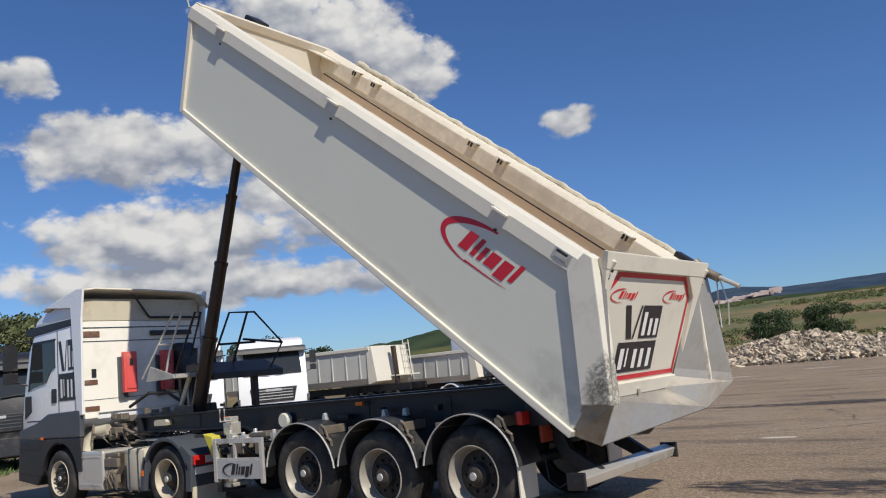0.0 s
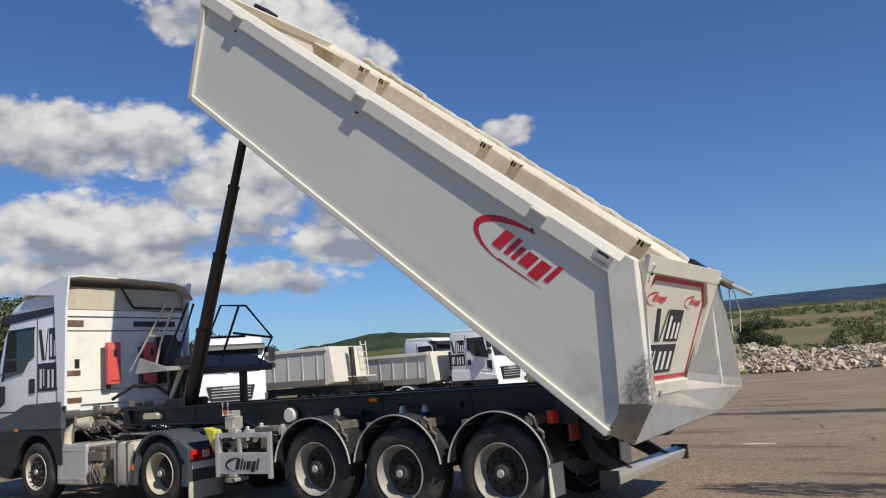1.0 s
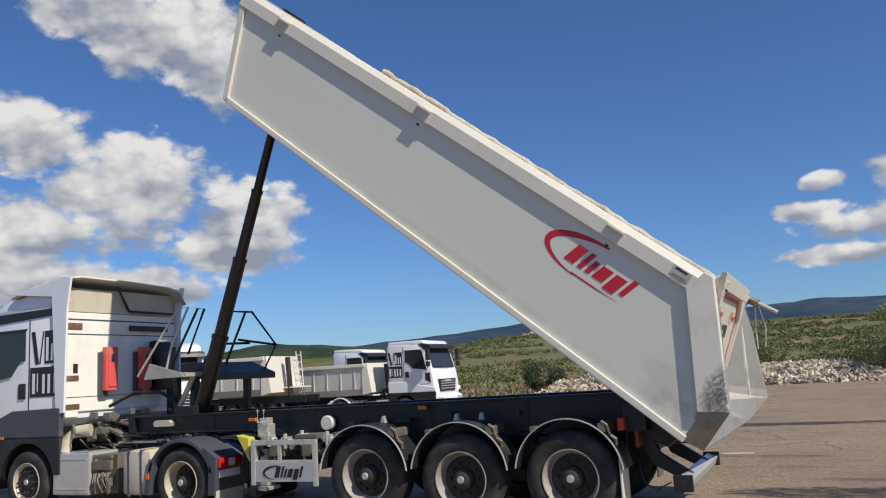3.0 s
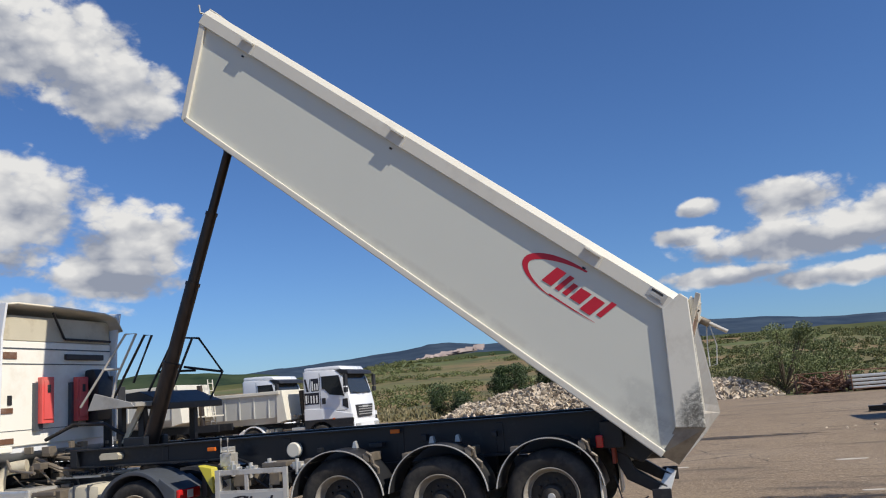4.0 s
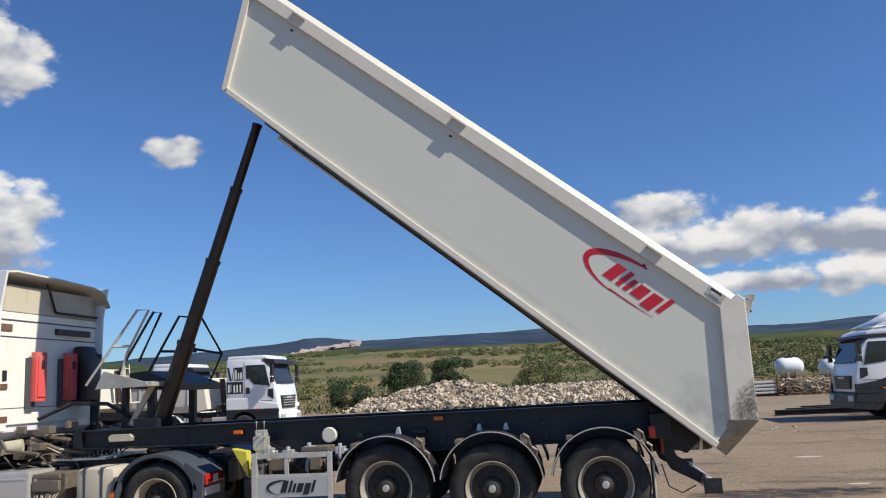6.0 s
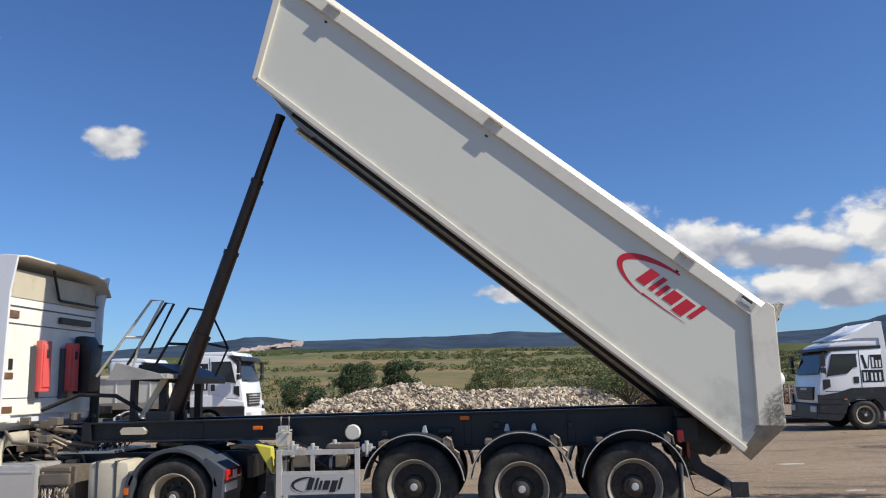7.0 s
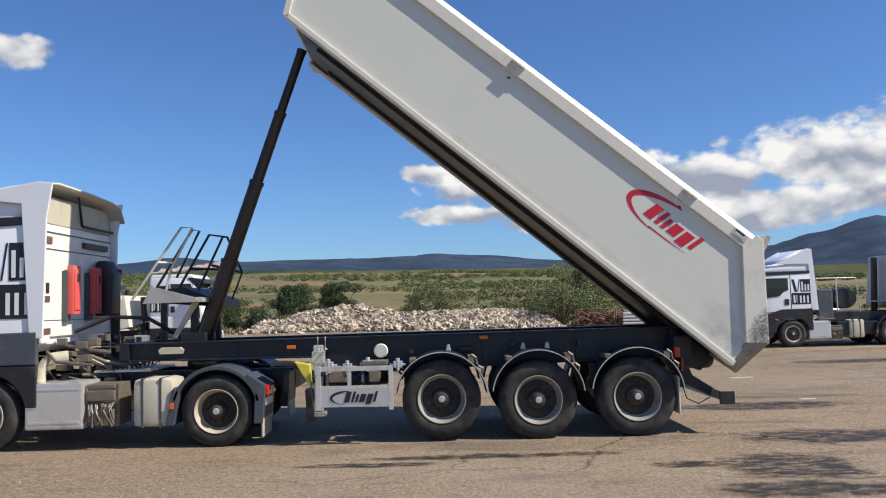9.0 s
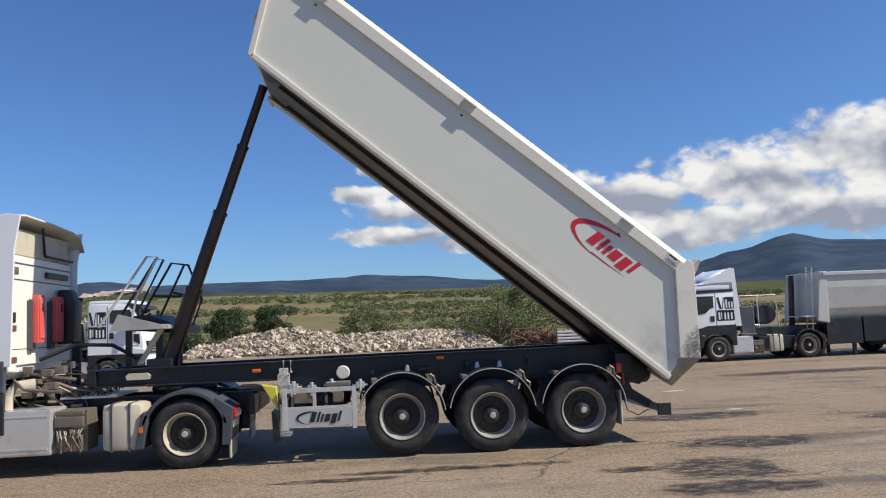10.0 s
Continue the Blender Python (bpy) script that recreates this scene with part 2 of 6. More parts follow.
gb.inputs["Base Color"].default_value = (0.045, 0.05, 0.052, 1)
gb.inputs["Roughness"].default_value, gb.inputs["Transmission Weight"].default_value, gb.inputs["IOR"].default_value = 0.04, 0.35, 1.45


def leaves(name, a, b, dry=None):
    m, n, l, bsdf = nodes_of(name)
    g = n.new("ShaderNodeNewGeometry")
    c = ramp(n, l, g.outputs["Random Per Island"], 0, 1, (*a, 1), (*b, 1))
    t = tex(n, l, 0.35, 3)
    c = blend(n, l, ramp(n, l, t.outputs["Fac"], 0.4, 0.65), c, blend(n, l, 1.0, c, (0.6, 0.62, 0.6) if dry is None else dry, "MULTIPLY"))
    l.new(c, bsdf.inputs["Base Color"])
    bsdf.inputs["Roughness"].default_value = 0.65
    bsdf.inputs["Subsurface Weight"].default_value = 0.0
    return m


M_LEAF = leaves("green_leaves", (0.022, 0.045, 0.014), (0.07, 0.11, 0.03))
M_LEAFDARK = leaves("dark_leaves", (0.012, 0.028, 0.012), (0.035, 0.06, 0.02))
M_WILLOW = leaves("willow_leaves", (0.05, 0.065, 0.022), (0.15, 0.165, 0.06))
M_OLIVE = leaves("olive_leaves", (0.09, 0.12, 0.035), (0.21, 0.235, 0.085))
M_SCRUB = leaves("scrub_leaves", (0.055, 0.075, 0.022), (0.135, 0.15, 0.046), (1.2, 0.95, 0.75))


def smudge(n, l, c, vec, at, size, colour, strength, scale, stretch=(1, 1, 1)):
    """A ragged stain of its own shape round a place."""
    warp = tex(n, l, scale * 0.8, 5, 0.65, vec=vec)
    ad = n.new("ShaderNodeVectorMath")
    ad.operation = "MULTIPLY_ADD"
    ad.inputs[1].default_value = tuple(v * 0.9 for v in size)
    l.new(warp.outputs["Color"], ad.inputs[0])
    l.new(vec, ad.inputs[2])
    mp = n.new("ShaderNodeMapping")
    mp.vector_type = "TEXTURE"
    mp.inputs["Location"].default_value = tuple(a + 0.45 * v for a, v in zip(at, size))
    mp.inputs["Scale"].default_value = size
    l.new(ad.outputs[0], mp.inputs[0])
    gr = n.new("ShaderNodeTexGradient")
    gr.gradient_type = "SPHERICAL"
    l.new(mp.outputs[0], gr.inputs[0])
    t = tex(n, l, scale * 3, 6, 0.7, stretch, vec=vec)
    mm = n.new("ShaderNodeMath")
    mm.operation = "MULTIPLY"
    l.new(ramp(n, l, gr.outputs["Fac"], 0.0, 0.45), mm.inputs[0])
    l.new(ramp(n, l, t.outputs["Fac"], 0.36, 0.56, (0, 0, 0, 1), (strength,) * 3 + (1,)), mm.inputs[1])
    return blend(n, l, mm.outputs[0], c, colour)


def stained(m, places):
    """Adds ragged stains to a finished material."""
    n, l = m.node_tree.nodes, m.node_tree.links
    bsdf = n["Principled BSDF"]
    c = bsdf.inputs["Base Color"].links[0].from_socket
    vec = n.new("ShaderNodeTexCoord").outputs["Object"]
    for at, size, colour, strength, scale in places:
        c = smudge(n, l, c, vec, at, size, colour, strength, scale)
    l.new(c, bsdf.inputs["Base Color"])
    return m


def spill_shade_material():
    """Dried oil and one painted shade: dark, ragged, thinning out to bare asphalt."""
    m, n, l, bsdf = nodes_of("dried_oil_and_shade")
    bsdf.inputs["Base Color"].default_value, bsdf.inputs["Roughness"].default_value = (0.026, 0.021, 0.018, 1), 0.6
    vec, at = n.new("ShaderNodeTexCoord").outputs["Object"], n.new("ShaderNodeNewGeometry").outputs["Position"]
    warp = tex(n, l, 1.1, 6, 0.68, vec=at)
    ad = n.new("ShaderNodeVectorMath")
    ad.operation = "MULTIPLY_ADD"
    ad.inputs[1].default_value = (1.1, 1.1, 0)
    l.new(warp.outputs["Color"], ad.inputs[0])
    l.new(vec, ad.inputs[2])
    sh = n.new("ShaderNodeVectorMath")
    sh.inputs[1].default_value = (-0.55, -0.55, 0)
    l.new(ad.outputs[0], sh.inputs[0])
    gr = n.new("ShaderNodeTexGradient")
    gr.gradient_type = "SPHERICAL"
    l.new(sh.outputs[0], gr.inputs[0])
    t = tex(n, l, 7, 8, 0.78, (0.5, 1.3, 1), vec=at)
    mm = n.new("ShaderNodeMath")
    mm.operation = "MULTIPLY"
    l.new(ramp(n, l, gr.outputs["Fac"], 0.12, 0.40), mm.inputs[0])
    l.new(ramp(n, l, t.outputs["Fac"], 0.42, 0.56, (0, 0, 0, 1), (0.85, 0.85, 0.85, 1)), mm.inputs[1])
    clear, mx = n.new("ShaderNodeBsdfTransparent"), n.new("ShaderNodeMixShader")
    l.new(mm.outputs[0], mx.inputs[0])
    l.new(clear.outputs[0], mx.inputs[1])
    l.new(bsdf.outputs[0], mx.inputs[2])
    l.new(mx.outputs[0], n["Material Output"].inputs["Surface"])
    return m


def yard_material():
    m, n, l, bsdf = nodes_of("worn_asphalt")
    vec = n.new("ShaderNodeTexCoord").outputs["Object"]
    base = tex(n, l, 0.25, 6, 0.6, vec=vec)
    c = blend(n, l, base.outputs["Fac"], (0.175, 0.130, 0.088), (0.30, 0.227, 0.152))
    grit = tex(n, l, 42, 2, 0.6, kind="ShaderNodeTexVoronoi", vec=vec)
    bw = n.new("ShaderNodeRGBToBW")
    l.new(grit.outputs["Color"], bw.inputs[0])
    c = blend(n, l, ramp(n, l, grit.outputs["Distance"], 0.12, 0.42), c, blend(n, l, 0.75, c, bw.outputs[0], "SOFT_LIGHT"))
    speck = tex(n, l, 110, 2, 0.7, vec=vec)
    c = blend(n, l, 0.8, c, blend(n, l, 1.0, c, ramp(n, l, speck.outputs["Fac"], 0.32, 0.68, (0.35, 0.34, 0.33, 1), (1.75, 1.7, 1.6, 1)), "MULTIPLY"))
    glint = tex(n, l, 85, 2, 0.6, kind="ShaderNodeTexVoronoi", vec=vec)
    c = blend(n, l, ramp(n, l, glint.outputs["Color"], 0.86, 0.93), c, (0.52, 0.44, 0.35))
    # oil and tyre stains, drawn out along the traffic
    st = tex(n, l, 0.55, 7, 0.62, (0.42, 1.5, 1), vec=vec)
    c = blend(n, l, ramp(n, l, st.outputs["Fac"], 0.53, 0.66), c, blend(n, l, 0.62, c, (0.035, 0.03, 0.027)))
    st2 = tex(n, l, 1.7, 5, 0.7, (0.3, 1.6, 1), vec=vec)
    c = blend(n, l, ramp(n, l, st2.outputs["Fac"], 0.57, 0.68), c, blend(n, l, 0.45, c, (0.05, 0.042, 0.036)))
    # cracks
    warp = tex(n, l, 1.1, 4, 0.6, vec=vec)
    ad = n.new("ShaderNodeVectorMath")
    ad.operation = "MULTIPLY_ADD"
    ad.inputs[1].default_value = (1.1, 1.1, 0)
    l.new(warp.outputs["Color"], ad.inputs[0])
    l.new(vec, ad.inputs[2])
    vo = n.new("ShaderNodeTexVoronoi")
    vo.feature = "DISTANCE_TO_EDGE"
    vo.inputs["Scale"].default_value = 0.28
    l.new(ad.outputs[0], vo.inputs["Vector"])
    gate = tex(n, l, 0.35, 2, vec=vec)
    cr = n.new("ShaderNodeMath")
    cr.operation = "MULTIPLY"
    l.new(ramp(n, l, vo.outputs["Distance"], 0.0, 0.006, (1, 1, 1, 1), (0, 0, 0, 1)), cr.inputs[0])
    l.new(ramp(n, l, gate.outputs["Fac"], 0.45, 0.55), cr.inputs[1])
    c = blend(n, l, cr.outputs[0], c, (0.04, 0.034, 0.03))
    pale = tex(n, l, 0.12, 4, 0.6, vec=vec)
    c = blend(n, l, ramp(n, l, pale.outputs["Fac"], 0.5, 0.75), c, blend(n, l, 0.35, c, (0.34, 0.29, 0.24)))
    l.new(c, bsdf.inputs["Base Color"])
    bsdf.inputs["Roughness"].default_value = 0.88
    b = n.new("ShaderNodeBump")
    b.inputs["Strength"].default_value, b.inputs["Distance"].default_value = 0.6, 0.012
    l.new(speck.outputs["Fac"], b.inputs["Height"])
    l.new(b.outputs[0], bsdf.inputs["Normal"])
    return m


def field_material():
    m, n, l, bsdf = nodes_of("dry_grassland")
    vec = n.new("ShaderNodeTexCoord").outputs["Object"]
    a = tex(n, l, 0.018, 5, 0.55, (0.6, 1.7, 1), vec=vec)
    c = ramp(n, l, a.outputs["Fac"], 0.42, 0.60, (0.22, 0.145, 0.068, 1), (0.098, 0.122, 0.030, 1))
    b = tex(n, l, 0.11, 6, 0.65, (0.7, 1.3, 1), vec=vec)
    c = blend(n, l, ramp(n, l, b.outputs["Fac"], 0.48, 0.66), c, (0.06, 0.07, 0.025))
    d = tex(n, l, 0.7, 5, 0.7, vec=vec)
    c = blend(n, l, 0.5, c, blend(n, l, 1.0, c, ramp(n, l, d.outputs["Fac"], 0.3, 0.7, (0.55, 0.55, 0.5, 1), (1.5, 1.4, 1.3, 1)), "MULTIPLY"))
    l.new(c, bsdf.inputs["Base Color"])
    bsdf.inputs["Roughness"].default_value = 0.95
    return m


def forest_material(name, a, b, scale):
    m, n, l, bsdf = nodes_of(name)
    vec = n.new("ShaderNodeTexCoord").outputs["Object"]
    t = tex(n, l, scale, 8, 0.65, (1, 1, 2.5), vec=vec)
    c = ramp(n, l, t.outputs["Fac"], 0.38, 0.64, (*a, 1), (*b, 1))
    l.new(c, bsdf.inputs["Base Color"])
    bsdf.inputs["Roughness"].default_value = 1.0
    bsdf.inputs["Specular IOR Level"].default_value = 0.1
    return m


stained(M_PANEL, [((0.05, 0, 0.30), (0.55, 3, 0.22), (0.36, 0.35, 0.31), 0.55, 1.6), ((-0.25, 0, 0.55), (0.35, 3, 0.18), (0.45, 0.45, 0.40), 0.4, 2.0), ((-3.5, 0, 0.25), (3.5, 3, 0.10), (0.46, 0.44, 0.38), 0.4, 1.0)])
stained(M_SCUFF, [((0.26, 0, 0.78), (0.16, 3, 0.34), (0.07, 0.07, 0.06), 0.8, 9.0), ((0.36, 0, 0.62), (0.2, 3, 0.2), (0.10, 0.09, 0.07), 0.8, 8.0)])
stained(M_COAMING, [((-5.0, 2.1, 1.5), (3.0, 3, 0.2), (0.42, 0.36, 0.28), 0.5, 1.2), ((-2.4, 2.1, 1.5), (1.6, 3, 0.2), (0.40, 0.34, 0.26), 0.5, 1.6)])
M_YARD, M_FIELD = yard_material(), field_material()
# the mountains' blue is aerial haze put into the forest colour
M_MOUNT = forest_material("hazed_mountain_forest", (0.026, 0.044, 0.075), (0.052, 0.076, 0.108), 0.009)
M_HILL = forest_material("hill_vineyards_and_woods", (0.030, 0.050, 0.022), (0.115, 0.115, 0.045), 0.006)
M_QUARRY = mat("pale_quarry_rock", (0.40, 0.32, 0.285), 0.95, var=0.3, scale=0.02, bump=0, fine=0.2)


# ---- mesh helpers ----
def box(bm, x0, x1, y0, y1, z0, z1):
    vs = [bm.verts.new(p) for p in ((x0, y0, z0), (x1, y0, z0), (x1, y1, z0), (x0, y1, z0), (x0, y0, z1), (x1, y0, z1), (x1, y1, z1), (x0, y1, z1))]
    for f in ((3, 2, 1, 0), (4, 5, 6, 7), (0, 1, 5, 4), (1, 2, 6, 5), (2, 3, 7, 6), (3, 0, 4, 7)):
        bm.faces.new([vs[i] for i in f])
    return vs


def loft(bm, loops, cap=True, closed=True):
    """Skin between loops of equally many points."""
    rings = [[bm.verts.new(p) for p in lp] for lp in loops]
    k = len(rings[0])
    for a, b in zip(rings, rings[1:]):
        for i in range(k if closed else k - 1):
            j = (i + 1) % k
            bm.faces.new((a[i], a[j], b[j], b[i]))
    if cap:
        bm.faces.new(rings[0][::-1])
        bm.faces.new(rings[-1])
    return rings


def prism(bm, pts, axis, a, b):
    put = {"y": lambda p, v: (p[0], v, p[1]), "x": lambda p, v: (v, p[0], p[1]), "z": lambda p, v: (p[0], p[1], v)}[axis]
    loft(bm, [[put(p, a) for p in pts], [put(p, b) for p in pts]])


def tube(bm, pts, r, n=8, r2=None):
    pts = [Vector(p) for p in pts]
    rings = []
    for i, p in enumerate(pts):
        d = (pts[min(i + 1, len(pts) - 1)] - pts[max(i - 1, 0)]).normalized()
        u = d.orthogonal().normalized() if abs(d.z) > 0.9 else d.cross(Vector((0, 0, 1))).normalized()
        v = d.cross(u)
        rr = r if r2 is None else r + (r2 - r) * i / (len(pts) - 1)
        rings.append([p + (u * math.cos(2 * math.pi * k / n) + v * math.sin(2 * math.pi * k / n)) * rr for k in range(n)])
    loft(bm, rings)


def lathe(bm, prof, c, axis="y", n=32, closed=False):
    """Turn a profile of (radius, along the axis) about an axis through c."""
    loops = []
    for r, h in prof:
        lp = []
        for k in range(n):
            a = 2 * math.pi * k / n
            s, t = r * math.cos(a), r * math.sin(a)
            lp.append({"y": (c[0] + s, c[1] + h, c[2] + t), "x": (c[0] + h, c[1] + s, c[2] + t), "z": (c[0] + s, c[1] + t, c[2] + h)}[axis])
        loops.append(lp)
    loft(bm, loops, cap=not closed)


def mesh_of(bm, name, bevel=0.0, smooth=False):
    bmesh.ops.recalc_face_normals(bm, faces=bm.faces)
    if bevel:
        bmesh.ops.bevel(bm, geom=[e for e in bm.edges if len(e.link_faces) == 2 and e.calc_face_angle(0) > 0.6], offset=bevel, segments=2, affect="EDGES", profile=0.6, clamp_overlap=True)
    me = bpy.data.meshes.new(name)
    bm.to_mesh(me)
    bm.free()
    if smooth:
        for p in me.polygons:
            p.use_smooth = True
        me.set_sharp_from_angle(angle=radians(38))
    return me


def part(name, bm, material, parent=None, label="", bevel=0.0, smooth=False, m=None, kind=""):
    me = bm if isinstance(bm, bpy.types.Mesh) else mesh_of(bm, name, bevel, smooth)
    if not me.materials:
        me.materials.append(material)
    ob = new(name, me)
    ob.parent = parent
    if m is not None:
        ob.matrix_basis = m
    return tagged(ob, label, kind=kind)


def each(name, material, parent, *dims, bevel=0.01, m=None):
    """One part for each box."""
    for d in dims:
        part(name, boxes(d), material, parent, bevel=bevel, m=m)


def thing(name, label, category, m=None, group="", kind=""):
    ob = new(name)
    ob.empty_display_size = 0.2
    if m is not None:
        ob.matrix_basis = m
    return tagged(ob, label, category, group, kind)


def B():
    return bmesh.new()


def boxes(*dims):
    bm = B()
    for d in dims:
        box(bm, *d)
    return bm


def tubes(r, *paths, n=8):
    bm = B()
    for p in paths:
        tube(bm, p, r, n)
    return bm


def prisms(axis, a, b, *polys):
    bm = B()
    for p in polys:
        prism(bm, p, axis, a, b)
    return bm


def arc(cx, cz, r, a0, a1, n):
    return [(cx + r * math.cos(radians(a0 + (a1 - a0) * i / n)), cz + r * math.sin(radians(a0 + (a1 - a0) * i / n))) for i in range(n + 1)]


def band(cx, cz, r0, r1, a0, a1, n):
    return arc(cx, cz, r1, a0, a1, n) + arc(cx, cz, r0, a1, a0, n)


# ---- ground, hills and mountains ----
def lerp_table(table, a):
    for (a0, v0), (a1, v1) in zip(table, table[1:]):
        if a <= a1:
            k = max(0.0, (a - a0) / (a1 - a0))
            return v0 + (v1 - v0) * (k * k * (3 - 2 * k))
    return table[-1][1]


FIELD_TOP = [(-180, 0.6), (-71, 0.8), (-41, 1.2), (-26, 1.7), (-20, 2.4), (-10, 2.45), (6, 2.2), (15, 1.6), (29, 1.3), (74, 0.8), (180, 0.6)]
RIDGE = [(-110, 1.2), (-66, 1.5), (-46, 1.5), (-41.5, 1.9), (-36, 2.3), (-33, 2.3), (-28, 2.65), (-25, 2.85), (-21.3, 3.15), (-17.6, 3.55), (-14, 3.22), (-9, 3.32), (-5, 3.35),
         (-1.5, 3.45), (-0.1, 3.58), (3, 3.4), (9, 2.88), (15, 2.7), (20, 2.9), (22.5, 3.3), (25.5, 4.0), (28.9, 4.85), (31.5, 4.25), (35, 4.0), (44, 3.8), (64, 2.6), (110, 1.3)]


def field_height(x, y):
    d = math.hypot(x - 2, y + 9)
    a = math.degrees(math.atan2(x - 2, y + 9))
    top = math.tan(radians(lerp_table(FIELD_TOP, a))) * 260
    s = min(1.0, max(0.0, (d - 60) / 200))
    h = (1.65 + top) * s ** 1.3
    if d > 260:
        h -= (d - 260) * 0.012
    return h - 0.06 + (0.35 * noise.noise((x * 0.05, y * 0.05, 0)) * min(1.0, max(0.0, (d - 60) / 40)))


bm = B()
RINGS = [1.5, 8, 20, 35, 50, 60, 70, 80, 92, 105, 120, 136, 154, 174, 195, 215, 235, 250, 262, 285, 340, 450, 650, 950, 1400, 2000, 2800]
SEG = 144
rings = []
for r in RINGS:
    rings.append([bm.verts.new((2 + r * math.sin(2 * math.pi * k / SEG), -9 + r * math.cos(2 * math.pi * k / SEG), field_height(2 + r * math.sin(2 * math.pi * k / SEG), -9 + r * math.cos(2 * math.pi * k / SEG)))) for k in range(SEG)])
for a, b in zip(rings, rings[1:]):
    for i in range(SEG):
        bm.faces.new((a[i], b[i], b[(i + 1) % SEG], a[(i + 1) % SEG]))
bm.faces.new(rings[0])
ground = part("ground", bm, M_FIELD, smooth=True)
tagged(ground, "dry rolling grassland with green patches rising to hills", "ground", kind="structure")

bm = B()
edge = []
for x, y in [(-95, -60), (60, -60), (76.07, 5.25), (65.3, 40.02), (43.47, 43.43), (27.44, 43.47), (17.43, 43.61), (5.58, 46.38), (-6.43, 46.66), (-18.34, 48.43), (-36.49, 46.6), (-67.33, 34.57), (-93.89, 11.23)]:
    edge.append((x, y))
pts = []
for (x0, y0), (x1, y1) in zip(edge, edge[1:] + edge[:1]):
    for i in range(8):
        k = i / 8
        px, py = x0 + (x1 - x0) * k, y0 + (y1 - y0) * k
        w = 0.8 if py > 20 else 0
        pts.append((px + w * noise.noise((px * 0.3, py * 0.3, 1)), py + w * noise.noise((px * 0.3, py * 0.3, 5))))
bm.faces.new([bm.verts.new((x, y, 0.0)) for x, y in pts])
yard = part("yard_pavement", bm, M_YARD)
tagged(yard, "worn brownish asphalt yard with cracks and oil stains", "pavement", kind="structure")
M_SPILL_SHADE = spill_shade_material()
# the widest patch, at (17.5, 20.6), is painted shade by the far tipper
for k, (x, y, rx, ry) in enumerate([(3.75, -2.1, 0.95, 0.85), (4.9, -0.4, 1.3, 0.7), (5.3, 2.6, 1.8, 0.6), (-0.9, -1.5, 1.1, 0.16), (2.7, -1.9, 0.5, 0.25), (9.5, 1.4, 2.2, 0.6), (17.5, 20.6, 9.0, 2.6),
                                    (7.8, -1.2, 1.8, 0.5), (3.5, 14.0, 4.5, 0.7), (3.4, -3.2, 1.1, 0.45), (12.5, 11.0, 4.0, 0.8), (0.6, -1.15, 2.0, 0.2)]):
    bm = B()
    bm.faces.new([bm.verts.new((1.6 * math.cos(a * 0.5236), 1.6 * math.sin(a * 0.5236), 0)) for a in range(12)])
    spill = part("oil_shade_patch", bm, M_SPILL_SHADE, m=pose(x, y, 0.004 + 0.0006 * k) @ Matrix.Diagonal((rx, ry, 1, 1)))
    tagged(spill, "dark patch of dried oil and painted shade on the worn asphalt", "stain", "oil stains", "structure")


def ridge(name, label, table, dist, depth, base_el, material, rough, a0, a1, step, fade=0.0):
    """A range of hills whose crest stands at the table's elevations, seen from the yard."""
    bm = B()
    rows, n = [], 14
    cols = int((a1 - a0) / step)
    for j in range(n + 1):
        k = j / n
        row = []
        for i in range(cols + 1):
            a = a0 + (a1 - a0) * i / cols
            d = dist + depth * k
            crest = 1.65 + math.tan(radians(lerp_table(table, a))) * (dist + depth)
            low = 1.65 + math.tan(radians(base_el)) * dist - 40
            f = noise.fractal((a * 0.35 + 7, k * 2.5, dist * 0.01), 0.9, 2.1, 5)
            z = low + (crest - low) * (k ** 0.9) + rough * f * math.sin(math.pi * min(1, k * 1.02)) + rough * 0.16 * noise.fractal((a * 1.6, 3, 0), 1, 2, 3) * k
            row.append(bm.verts.new((2 + d * math.sin(radians(a)), -9 + d * math.cos(radians(a)), z)))
        rows.append(row)
    for a, b in zip(rows, rows[1:]):
        for i in range(cols):
            bm.faces.new((a[i], a[i + 1], b[i + 1], b[i]))
    ob = part(name, bm, material, smooth=True)
    return tagged(ob, label, "mountain", kind="structure")


ridge("backdrop_mountains", "far forested mountain range under the sky, haze blue painted into its colour", RIDGE, 1500, 1300, 0.5, M_MOUNT, 14, -110, 110, 0.5)
HILLTOP = [(-71, 0.9), (-46, 1.1), (-41, 1.5), (-34, 1.75), (-28, 1.9), (-23, 2.25), (-20, 2.5), (-15, 2.7), (-10, 2.6), (-2, 2.45), (6, 2.4), (14, 2.2), (24, 1.9), (44, 1.6), (74, 0.9)]
ridge("backdrop_hills", "green and olive hills with vineyards and dark woods", HILLTOP, 420, 420, 0.8, M_HILL, 7, -71, 74, 0.6)
RANGE_LEFT = [(-56, 1.2), (-46, 1.65), (-41.9, 2.26), (-37.1, 2.85), (-34.5, 2.7), (-31, 2.4), (-26, 1.7), (-17, 1.2)]
ridge("backdrop_wooded_hill", "dark green wooded hill behind the parked trucks", RANGE_LEFT, 900, 450, 0.6, forest_material("wooded_hill", (0.018, 0.034, 0.020), (0.05, 0.07, 0.035), 0.012), 12, -56, -17, 0.5)

